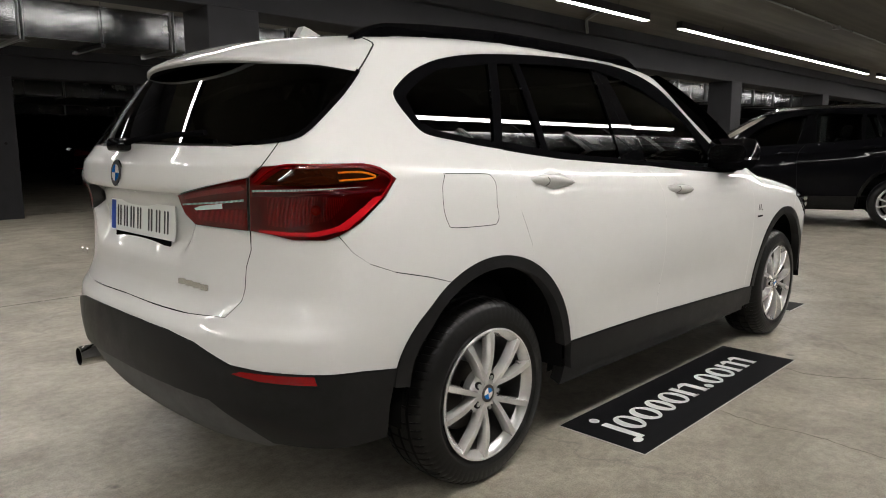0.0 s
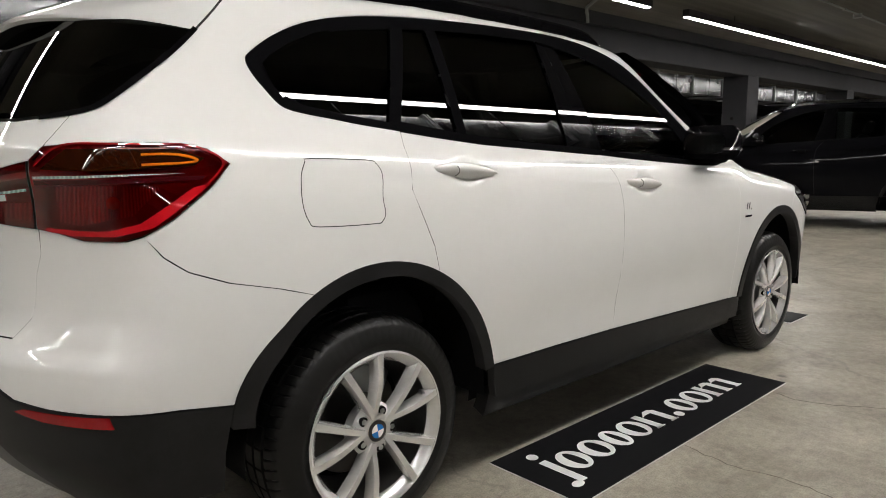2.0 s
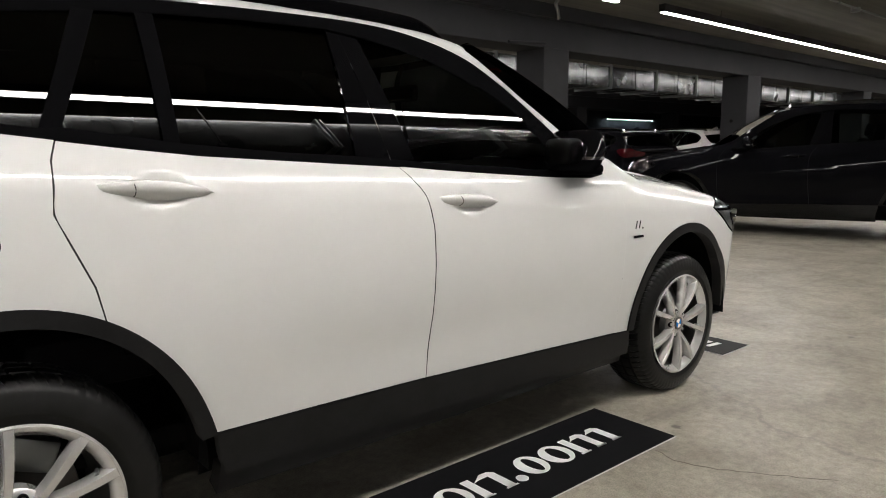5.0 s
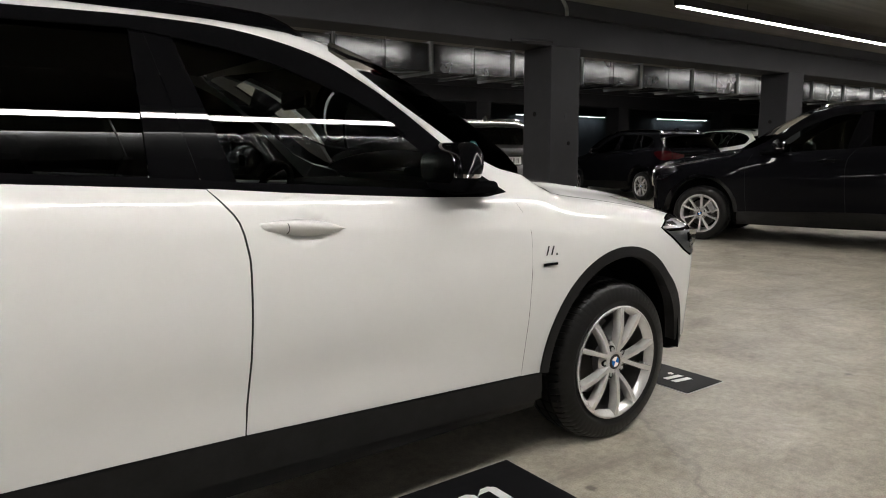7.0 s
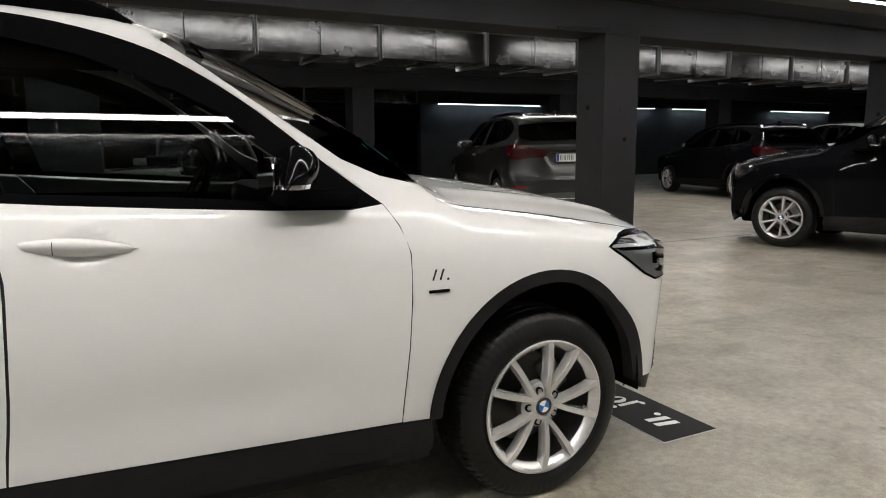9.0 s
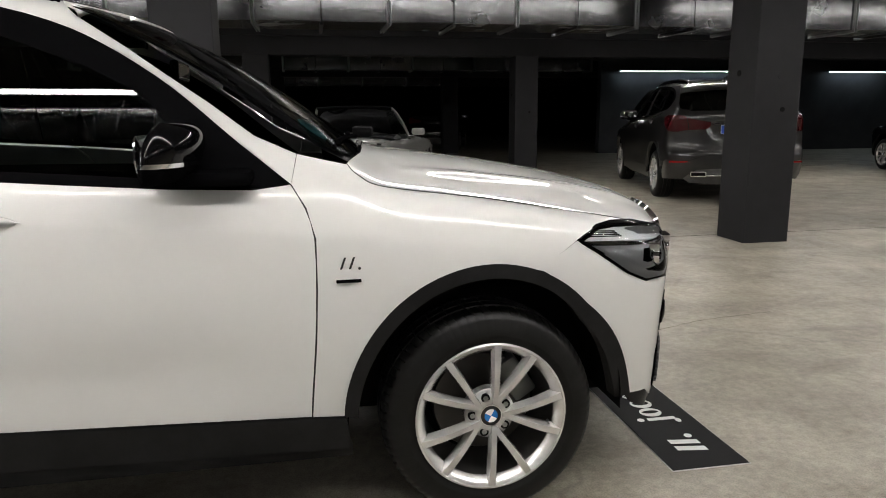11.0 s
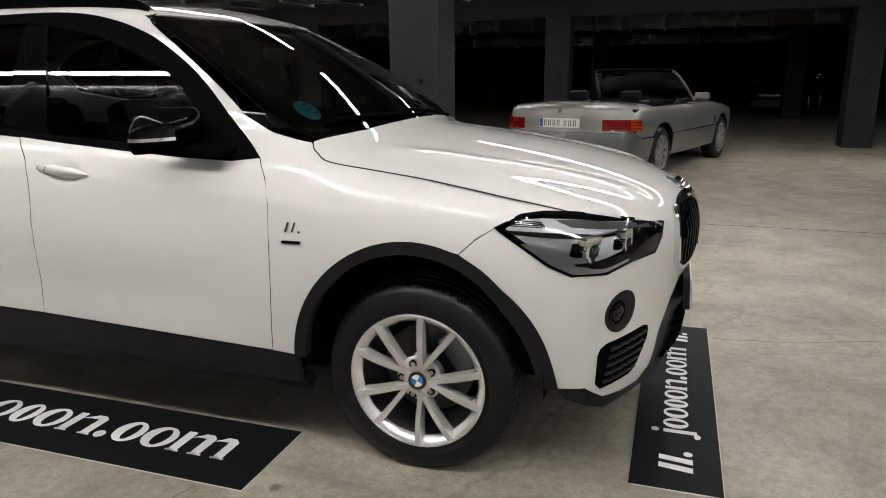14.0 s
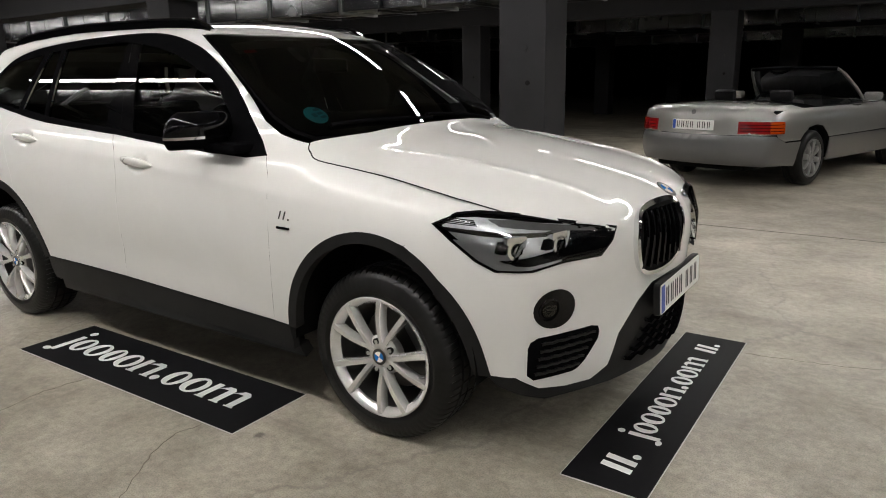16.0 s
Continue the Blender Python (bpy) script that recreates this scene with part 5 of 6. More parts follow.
                q = p + Vector((0, 0, 0.03)) + axis * 0.02
                part("reflector_box", slab(rounded(-0.035, 0.035, -0.012, 0.012, 0.004), -0.02, 0.01, facing(q, axis)), CHROME, pj)
    # twin grilles
    kid = [(3.508, .790), (3.520, .815), (3.560, .833), (3.640, .842), (3.760, .842), (3.812, .832), (3.822, .800), (3.800, .720), (3.765, .655), (3.70, .622), (3.610, .612), (3.545, .625), (3.515, .665), (3.500, .730)]
    for g in P("grille", kid, DARK, root, off=0.006, inset=0, rim=0.02, label="kidney-shaped black slatted grille in a chrome frame"):
        sg = 1 if g.data.vertices[0].co.y < 0 else -1
        ring = curve(kid + [kid[0]], 3)[:-1]

        def lone(made):
            keep, drop = (made[0], made[1]) if sg > 0 else (made[1], made[0])
            bpy.data.objects.remove(drop)
            keep.parent = g
        lone(ribbon(f, "chrome_frame", ring, 0.015, CHROME, g, off=0.006, closed=True, thick=0.014, label="chrome frame"))
        for k in range(7):
            s = 3.545 + 0.037 * k
            lone(ribbon(f, "slat", [(s + 0.012, .826), (s + 0.002, .74), (s - 0.012 + 0.004 * k, .640 if k < 5 else .66)], 0.011, GLOSS, g, off=0.006, thick=0.016))
    p, nn = f.at(FRONT_MID, .868)
    p, nn = Vector(f.top(np.array([[3.425, 0.0]]))[0]), Vector(f.normal(f.top(np.array([[3.425, 0.0]])))[0])
    emblem(root, facing(p - nn * 0.001, nn, (1, 0, 0.5)), 0.041)
    fogs = P("fog_light", ell(3.222, .565, .052, .068), GLOSS, root, off=0.003, inset=0, rim=0.01, label="round fog light in a gloss black bezel")
    lowg = [(3.158, .440), (3.164, .460), (3.181, .472), (3.334, .470), (3.358, .462), (3.364, .440), (3.360, .416), (3.315, .350), (3.290, .326), (3.275, .320), (3.170, .322), (3.156, .342)]
    side_g = P("side_intake", lowg, TRIM, root, off=0.003, inset=0, rim=0.01, label="black honeycomb side intake")
    if main:
        for sd, ob in enumerate(fogs):
            sg = 1 if sd == 0 else -1
            p, nn = f.at(3.205, .568, 0.004)
            fr = facing((p.x, p.y * sg, p.z), (nn.x, nn.y * sg, nn.z))
            part("bezel", lathe([(0.030, 0.0), (0.036, -0.006), (0.040, 0.0), (0.036, 0.004)], 32), GLOSS, ob, smooth=True).matrix_basis = fr @ Matrix.Rotation(radians(90), 4, "X")
            bm = bmesh.new()
            bmesh.ops.create_uvsphere(bm, u_segments=24, v_segments=12, radius=0.030, matrix=fr @ Matrix.Diagonal((1, 1, 0.3, 1)))
            part("lamp_lens", bm, LENS, ob, smooth=True)
            part("bulb_bowl", cyl(bmesh.new(), Vector((p.x, p.y * sg, p.z)) - Vector((nn.x, nn.y * sg, nn.z)) * 0.004, Vector((p.x, p.y * sg, p.z)) + Vector((nn.x, nn.y * sg, nn.z)) * 0.002, 0.028, 24), DARK, ob)
        for i in range(5):
            z = .345 + .026 * i
            a, b = 3.172 + .004 * i, 3.292 + 0.013 * i
            ribbon(f, "slat", [(a + (b - a) * k / 20, z + .0015 * math.sin(k * 1.5)) for k in range(21)], .008, RUBBER, root, off=0.003, thick=0.008)
    # windows
    pane = side_pane(f)
    for nm, seg, m_ in (("quarter_window", [(-.226, 1.320), (-.200, 1.342), (-.131, 1.381), (-.041, 1.418), (.051, 1.441), (.245, 1.467), (.128, 1.170), (-.031, 1.190), (-.148, 1.210), (-.192, 1.232), (-.213, 1.268)], side_tint),
                        ("rear_door_vent", [(.300, 1.471), (.392, 1.479), (.398, 1.148), (.176, 1.173)], side_tint),
                        ("rear_door_window", [(.440, 1.483), (.690, 1.496), (.968, 1.501), (.958, 1.099), (.700, 1.114), (.440, 1.137)], side_tint),
                        ("front_door_window", [(1.075, 1.489), (1.221, 1.467), (1.371, 1.433), (1.529, 1.373), (1.696, 1.284), (1.842, 1.166), (1.880, 1.110), (1.860, 1.034), (1.55, 1.058), (1.185, 1.081)], CLEAR)):
        P(nm, seg, m_, root, off=-0.006, inset=0, rim=0.0, smooth_glass=pane, label="dark tinted side window" if m_ is TINT else "lightly tinted door window")
    # black frames round the windows, laid as bands
    P("window_frame", curve(DLO_HIGH[:1] + DLO_HIGH[1:], 2) + list(reversed([(-.205, 1.320), (-.19, 1.338), (-.125, 1.374), (-.035, 1.411), (.055, 1.434), (.25, 1.462), (.45, 1.478), (.69, 1.490), (.97, 1.495), (1.075, 1.483), (1.215, 1.460), (1.36, 1.427), (1.515, 1.367), (1.68, 1.279), (1.825, 1.166), (1.862, 1.108), (1.875, 1.030), (2.05, 1.016)])), TRIM, root, off=-0.002, inset=0, rim=0.006, label="satin black window frame")
    P("belt_trim", curve(DLO_LOW[1:], 3) + list(reversed([(1.875, 1.036), (1.55, 1.061), (1.185, 1.084), (.96, 1.103), (.70, 1.118), (.44, 1.141), (.17, 1.177), (.125, 1.174), (-.03, 1.194), (-.142, 1.214), (-.184, 1.236), (-.203, 1.27), (-.205, 1.320)])), TRIM, root, off=0.001, inset=0, rim=0.006, label="satin black belt moulding")
    for nm, seg, m_ in (("pillar_trim", [(.245, 1.467), (.300, 1.472), (.176, 1.172), (.128, 1.168)], TRIM), ("window_divider", [(.392, 1.479), (.440, 1.483), (.440, 1.135), (.398, 1.146)], TRIM),
                        ("pillar_trim", [(.968, 1.501), (1.002, 1.500), (1.087, 1.085), (.958, 1.097)], GLOSS), ("pillar_trim", [(1.002, 1.500), (1.075, 1.490), (1.185, 1.079), (1.087, 1.085)], GLOSS)):
        P(nm, seg, m_, root, off=0.0015, inset=0.001, rim=0.0, smooth_glass=pane)
    ws = [(1.702, 0), (1.688, -.2), (1.645, -.40), (1.572, -.590), (1.675, -.628), (1.80, -.660), (1.91, -.694), (2.02, -.722), (2.12, -.735), (2.20, -.715), (2.255, -.66), (2.300, -.50), (2.33, -.25), (2.338, 0)]
    sheet = screen_pane(f, 1.72, 2.24, .58)
    P("windscreen", [(1.98 + (x - 1.98) * 1.03, y * 1.045) for x, y in both_y(ws)[:-1]], SCREEN, root, how="top", mirror=False, off=-0.004, inset=0, rim=0.0, step=0.05, smooth_glass=sheet, label="clear laminated windscreen")
    band = [(1.704, 0), (1.69, -.2), (1.647, -.40), (1.567, -.600), (1.675, -.640), (1.80, -.671), (1.91, -.703), (2.02, -.732), (2.13, -.752), (2.215, -.730), (2.272, -.67), (2.318, -.50), (2.347, -.25), (2.353, 0)]
    inner = [(2.250, 0), (2.238, -.25), (2.205, -.48), (2.16, -.62), (2.09, -.675), (1.98, -.675), (1.80, -.625), (1.68, -.585), (1.68, -.40), (1.735, -.2), (1.75, 0)]
    for sg in (1, -1):
        panel(f, "windscreen_border", [(1.98 + (x - 1.98) * 1.03, y * sg * 1.05) for x, y in band] + [(x, y * sg) for x, y in inner], GLOSS, root, how="top", mirror=False, off=-0.0085, inset=0, rim=0.0, step=0.06, smooth_glass=sheet)
    P("cowl", both_y([(2.372, 0), (2.366, -.2), (2.343, -.45), (2.306, -.62), (2.276, -.695), (2.225, -.735)])[:-1] + [(2.222, .73), (2.29, .6), (2.33, .3), (2.338, 0), (2.33, -.3), (2.29, -.6), (2.222, -.73)], TRIM, root, how="top", mirror=False, off=-0.016, inset=0, rim=0.02, label="black plastic cowl")
    # roof rails
    rail = f.top(np.array([[1.50 - 1.80 * k / 40, 0.525] for k in range(41)]))
    for sg in (1, -1):
        pts = []
        for k in range(41):
            t = k / 40
            x = 1.50 + (-.30 - 1.50) * t
            b = rail[k]
            lift = 0.036 * min(1, math.sin(math.pi * t) * 5) ** 0.7
            pts.append((x, b[1] * sg, b[2] + lift - 0.006))
        bm = bmesh.new()
        rows = [[bm.verts.new((x, y + dy, z + dz)) for dy, dz in ((-.017, -.035), (-.019, .0), (-.010, .011), (.008, .012), (.017, .0), (.015, -.035))] for x, y, z in pts]
        for a, b in zip(rows, rows[1:]):
            for i in range(5):
                bm.faces.new((a[i], a[i + 1], b[i + 1], b[i]))
        bmesh.ops.recalc_face_normals(bm, faces=bm.faces)
        part("roof_rail", bm, GLOSS if main else CHROME, root, "black roof rail" if main else "", smooth=True)
    door_mirror(root, paint)
    handle(f, rd, .215, .485, 1.043, 1.022, paint)
    handle(f, fd, 1.205, 1.462, .968, .947, paint)
    fuel = [(-.205, 1.083), (-.190, 1.089), (-.020, 1.083), (.010, 1.074), (.024, 1.045), (.017, .987), (.021, .945), (.008, .925), (-.018, .920), (-.185, .925), (-.214, .940), (-.227, .987), (-.222, 1.050)]
    fuel = settle(fuel)
    sm = curve(fuel + [fuel[0]], 3)[:-1]
    ribbon(f, "fuel_flap_gap", sm, 0.0024, GAP, root, off=0.0006, closed=True, mirror=False)
    # inner shell, so that no light leaks between the panels
    bm = bmesh.new()
    uv, ok = [], {}
    ss = list(np.linspace(REAR_MID, FRONT_MID, 90))
    zs = [.26, .40, .52, .64, .76, .88, .98, 1.02]
    g = SUV.wrap(np.array([(s, z) for s in ss for z in zs]))
    nn = SUV.normal(g)
    for sg in (1, -1):
        vs = [bm.verts.new(((q - n_ * 0.075) * [1, sg, 1]).tolist()) for q, n_ in zip(g, nn)]
        for i in range(len(ss) - 1):
            for j in range(len(zs) - 1):
                sc, zc = 0.5 * (ss[i] + ss[i + 1]), 0.5 * (zs[j] + zs[j + 1])
                if min(math.hypot(sc - 0.0, zc - .34), math.hypot(sc - 2.67, zc - .34)) < 0.44:
                    continue
                if sc > 2.85 and zc > 0.62 and sc < 3.5:
                    continue
                k = i * len(zs) + j
                bm.faces.new((vs[k], vs[k + 1], vs[k + len(zs) + 1], vs[k + len(zs)]))
    part("inner_shell", bm, DARK, root, "black inner structure")
    part("underbody", boxed(-.50, 3.25, -.50, .50, .21, .34, .03), DARK, root, "black underbody")
    part("cabin_floor", boxed(-.5, 2.25, -.72, .72, .34, .40, .01), DARK, root, "black carpet")
    part("engine_bay", boxed(2.28, 3.2, -.55, .55, .40, .80, .03), DARK, root)
    # interior
    d = boxed(1.95, 2.26, -.70, .70, .72, 1.03, .05)
    part("dashboard", d, DASH, root, "black moulded dashboard", smooth=True)
    for y in (-.36, .36):
        bench_seat(root, 1.15, y)
    bench_seat(root, .32, 0.0, w=1.25)
    steering_wheel(root, 1.72, .36, .93)
    part("headliner", boxed(-.3, 1.5, -.5, .5, 1.49, 1.515, .004), SEAT, root, "dark headliner")
    part("rear_view_mirror", boxed(1.70, 1.73, -.12, .12, 1.33, 1.40, .012), GLOSS, root)
    for x, y in ((0, -1), (0, 1), (2.67, -1), (2.67, 1)):
        wheel(root, x, y * 0.758, side=y, turn=-34 if x else -68, metal=metal)
    part("antenna", slab([(0, 0), (.19, 0), (.13, .022), (.065, .050), (.038, .058)], -.022, .022, pose(-.17, 0, 1.566, 90, 0, 0)), paint, root, "small shark-fin antenna", smooth=True)
    return f, fd, rd


car = thing("parked_car", pose(0, 0, 0), "white compact sport-utility car with black plastic cladding on bare concrete", "car")
FORM, FRONT_DOORS, REAR_DOORS = suv(car, WHITE, main=True)


def rear_details(f, root):
    n = Vector((-1, 0, 0))
    number_plate(root, facing((-.802, -.02, .928), (-1, 0, 0.08)), .52, .11)
    emblem(root, facing((-.866, 0.0, 1.082), (-1, 0, 0.12)), .041)
    part("plate_holder", slab(rounded(-.22, .22, -.012, .012, .004), 0, .006, facing((-.803, -.02, .866), (-1, 0, .08))), TRIM, root, "black plastic plate holder")
    for k in range(4):
        part("badge_bar", slab(rounded(0, .034, -.009, .009, .003, 2), 0, .003, facing((-.834, -.345 - .047 * k, .765), (-.96, -.25, 0))), CHROME, root, "small chrome model badge bar")
    for k in range(2):
        part("badge_bar", slab(rounded(0, .036, -.012, .012, .003, 2), 0, .003, facing((-.843, .46 - .05 * k, .78), (-.95, .28, 0))), CHROME, root, "small chrome model badge bar")
    ex = part("exhaust_tip", lathe([(.036, 0), (.040, -.005), (.040, -.10), (.036, -.10), (.034, -.004)], 32), CHROME, root, "round chrome exhaust tip", smooth=True)
    ex.matrix_basis = pose(-.76, .56, .335, 0, 0, -90)
    part("bore", lathe([(0.001, -.02), (.035, -.02), (.035, -.10)], 24), DARK, ex)
    wiper(root, [(-.862, .02, 1.165), (-.845, -.10, 1.185), (-.81, -.30, 1.20), (-.775, -.45, 1.205)])
    part("wiper_boss", boxed(-.875, -.83, -.06, .06, 1.150, 1.195, .015), GLOSS, root, smooth=True)


rear_details(FORM, car)
# front plate on its black holder
p_, n_ = FORM.at(FRONT_MID, .515, .0)
part("plate_holder", slab(rounded(-.266, .266, -.060, .060, .01), -.02, .002, facing((3.499, 0, .503), (1, 0, .05))), CLAD, car)
number_plate(car, facing((3.502, 0, .503), (1, 0, .05)))
# badge and side marker on the front fender
for k, w in enumerate((0, .024)):
    p_, n_ = FORM.at(2.246 + w, .812, .0015)
    part("side_badge", slab([(-.009, -.016), (-.003, -.016), (.009, .016), (.003, .016)], 0, .0015, facing(p_, n_)), INK, car, "small slanted black badge stroke")
p_, n_ = FORM.at(2.290, .797, .0015)
part("side_badge", slab(ell(0, 0, .004, .004, 10), 0, .0015, facing(p_, n_)), INK, car)
p_, n_ = FORM.at(2.260, .763, .001)
part("fender_label", slab(rounded(-.034, .034, -.0045, .0045, .002, 2), 0, .003, facing(p_, n_)), TRIM, car, "narrow dark nameplate")
# inspection sticker and toll tag inside the windscreen
SHEET = screen_pane(FORM, 1.72, 2.24, .58)
q, qn = (Vector(v[0]) for v in SHEET(np.array([[2.185, -.605, 0.0]])))
fr = facing(q - qn * 0.0075, qn, (-.6, -.1, .8))
st = part("windscreen_sticker", slab(ell(0, 0, .052, .052, 40), 0, .001, fr), STICKER, car, "round teal environmental sticker")
part("sticker_print", slab(rounded(-.018, .004, -.012, .012, .006), .001, .0018, fr), STICKER_DARK, st)
for a, b in ((.010, .020), (.010, -.004), (.010, -.028)):
    part("sticker_print", slab(rounded(a, a + .028, b, b + .014, .002, 2), .001, .0018, fr), STICKER_DARK, st)
q, qn = (Vector(v[0]) for v in SHEET(np.array([[1.765, -.55, 0.0]])))
part("red_tag", slab(rounded(-.03, .03, -.012, .012, .003), 0, .001, facing(q - qn * .0075, qn, (-.6, 0, .8))), RED, car, "small red sticker")
for a, b in (((2.345, -.02), (2.255, -.60)), ((2.335, .52), (2.315, -.02))):
    pts = []
    for k in range(9):
        t = k / 8
        g_ = FORM.top(np.array([[a[0] + (b[0] - a[0]) * t, a[1] + (b[1] - a[1]) * t]]))[0]
        pts.append((g_[0], g_[1], g_[2] + 0.008))
    wiper(car, pts)


# ---- printed floor mats ----
# plain shapes in the rhythm of the printed line: bars, rings and dots, with their widths
GLYPHS = (("tall", .30), ("ring", .48), ("ring", .53), ("ring", .43), ("ring", .53), ("twin", .62), ("dot", .26), ("ring", .48), ("ring", .53), ("triple", .92))


def floor_mat(m, length, width, label, marks):
    root = thing("floor_mat", m, label, "floor mat", "printed mats")
    part("edge", slab([(-length / 2, -width / 2), (length / 2, -width / 2), (length / 2, width / 2), (-length / 2, width / 2)], 0.0, .003), VINYL_EDGE, root)
    part("sheet", slab([(-length / 2 + .003, -width / 2 + .003), (length / 2 - .003, -width / 2 + .003), (length / 2 - .003, width / 2 - .003), (-length / 2 + .003, width / 2 - .003)], .002, .0045), VINYL, root, "black vinyl sheet")
    for outline in marks:
        part("print_mark", slab(outline, .004, .0056), VINYL_WHITE, root, "white printed shape")
    return root


def print_line(x, base, unit):
    """Plain white shapes from x on, standing on a base line; unit: twice the height of a low shape."""
    out, h = [], unit * .5
    for kind, w in GLYPHS:
        w *= unit
        t = .135 * unit
        c = x + w / 2
        if kind == "dot":
            out.append(ell(c, base + .075 * unit, .085 * unit, .085 * unit, 18))
        elif kind == "tall":
            out.append(rounded(c - t * .35, c + t * .65, base - .18 * unit, base + h, .01 * unit, 2))
            out.append(ell(c - t * .9, base - .185 * unit, t * .75, t * .5, 14))
            out.append(ell(c + t * .2, base + h + .17 * unit, t * .62, t * .62, 16))
        elif kind == "ring":
            ro, ri = ell(c, base + h / 2, w * .47, h * .53, 32), ell(c + .02 * unit, base + h / 2, w * .47 - t * 1.02, h * .53 - t * .42, 32)
            out.append(ro + [(ro[0][0], ro[0][1] - 1e-4)] + [(ri[0][0], ri[0][1] - 1e-4)] + list(reversed(ri[1:])) + [ri[0]])
        else:
            n = 2 if kind == "twin" else 3
            step_ = (w - t * 1.6) / (n - 1)
            for k in range(n):
                a = x + t * .3 + k * step_
                out.append(rounded(a, a + t, base, base + h * (1.0 if k == 0 else .86), .006 * unit, 2))
                out.append(rounded(a - t * .25, a + t * 1.25, base, base + .03 * unit, .004 * unit, 2))
                if k:
                    out.append([(a - step_ + t, base + h * .74), (a - step_ * .45 + t * .4, base + h * .92), (a - step_ * .2, base + h), (a + t * .4, base + h), (a + t, base + h * .86), (a, base + h * .80), (a - step_ * .45 + t * .2, base + h * .80)])
        x += w
    return out


def stroke_pair(x, unit):
    """Two slanted strokes and a dot."""
    out = [[(x + k * .052 * unit, -.055 * unit), (x + (k * .052 + .030) * unit, -.055 * unit), (x + (k * .052 + .046) * unit, .055 * unit), (x + (k * .052 + .016) * unit, .055 * unit)] for k in range(2)]
    return out + [ell(x + .118 * unit, -.040 * unit, .015 * unit, .015 * unit, 16)]


floor_mat(pose(1.370, -.962, 0), 1.615, .395, "black printed vinyl floor mat with white shapes beside the car", print_line(-.715, -.062, .267))
floor_mat(pose(3.488, .022, 0, 0, 0, 90), 1.54, .295, "black printed vinyl floor mat lying ahead of the bumper", print_line(-.410, -.042, .171) + stroke_pair(-.655, 1.0) + stroke_pair(.545, .9))


# ---- other parked cars ----
DETAIL[0] = 2.4


def place(front_axle, heading, scale, side):
    """Pose of a car whose outer wheel face on that side (+1 left, -1 right) stands at a point of the floor."""
    m = Matrix.Rotation(radians(heading), 4, "Z") @ Matrix.Diagonal((scale, scale, scale, 1))
    off = m @ Vector((front_axle[2], .88 * side, 0))
    m.translation = Vector((front_axle[0] - off.x, front_axle[1] - off.y, 0))
    return m


def repaint(ob, m, swap, label, group="parked cars"):
    """Another car of the same make-up in other colours."""
    c = copy_thing(ob, m)
    tagged(c, label, "car", group)
    c.scale = m.to_scale()
    for o in c.children_recursive:
        if o.type == "MESH" and o.data.materials and o.data.materials[0] in swap:
            o.data = o.data.copy()
            o.data.materials[0] = swap[o.data.materials[0]]
    return c


black = thing("parked_car", place((8.32, 2.56, 2.67), 107, 1.055, 1), "black sport-utility car parked nose to the duct", "car", "parked cars")
suv(black, BLACK_PAINT, arch=GLOSS, side_tint=CLEAR)
repaint(black, place((13.15, 7.3, 0.0), 76, 0.98, 1), {}, "black estate car parked in the far bay")
grey = repaint(black, place((7.02, 6.62, 0.0), 75, 1.04, 1), {BLACK_PAINT: GREY_METAL, GLOSS: GREY_METAL}, "graphite grey sport-utility car seen from behind")
number_plate(grey, facing((-.832, 0.0, .935), (-1, 0, 0.10)), .50, .11)
repaint(black, place((17.3, 7.6, 0.0), 76, 1.03, 1), {BLACK_PAINT: WHITE, GLOSS: CLAD}, "white sport-utility car in the far bay")
repaint(black, place((5.4, 20.6, 0.0), 74, 0.97, 1), {}, "dark car standing far off in an unlit bay")
part("bumper_strip", boxed(-.93, -.88, -.62, .62, .36, .378, .004), CHROME, grey, "chrome bumper strip")
for y in (-.52, .52):
    tip = part("exhaust_tip", slab(rounded(-.10, .10, -.032, .032, .02), 0, .03, facing((-.90, y, .385), (-1, 0, 0))), CHROME, grey, "chrome exhaust trim")
    part("bore", slab(rounded(-.088, .088, -.022, .022, .015), .028, .032, facing((-.90, y, .385), (-1, 0, 0))), DARK, tip)
part("gate_strip", boxed(-.90, -.85, -.36, .36, 1.00, 1.018, .004), CHROME, grey, "chrome tailgate strip")


# ---- silver open roadster ----
ROADSTER = Form(
    section=([.10, .18, .25, .40, .55, .68, .78, .85, .90, .95], [.76, .82, .85, .880, .893, .892, .880, .855, .81, .72]),
    plan=([-1.2, -.8, -.4, 0, 2.5, 2.9, 3.2, 3.5], [-.13, -.05, -.015, 0, 0, -.02, -.06, -.16]),
    nose=([.15, .3, .45, .6, .75, .9], [3.30, 3.39, 3.42, 3.40, 3.32, 3.1]),
    tail=([.2, .3, .42, .55, .60, .75, .86, .95], [-.95, -1.05, -1.085, -1.08, -1.05, -1.035, -1.02, -.98]),
    roof=([-1.15, -1.03, -.9, -.5, -.1, .4, 1.2, 1.7, 2.1, 2.5, 2.9, 3.2, 3.4], [.80, .885, .915, .935, .935, .915, .905, .925, .905, .87, .82, .76, .68]),
    crown=([-1.2, 3.4], [.05, .09]), rise=0.0, bow=.25, soft=.022)
ROADSTER.XA, ROADSTER.XB = -.55, 2.85
RM, FM = ROADSTER.XA - ROADSTER.KS * math.pi / 2, ROADSTER.XB + ROADSTER.KS * math.pi / 2


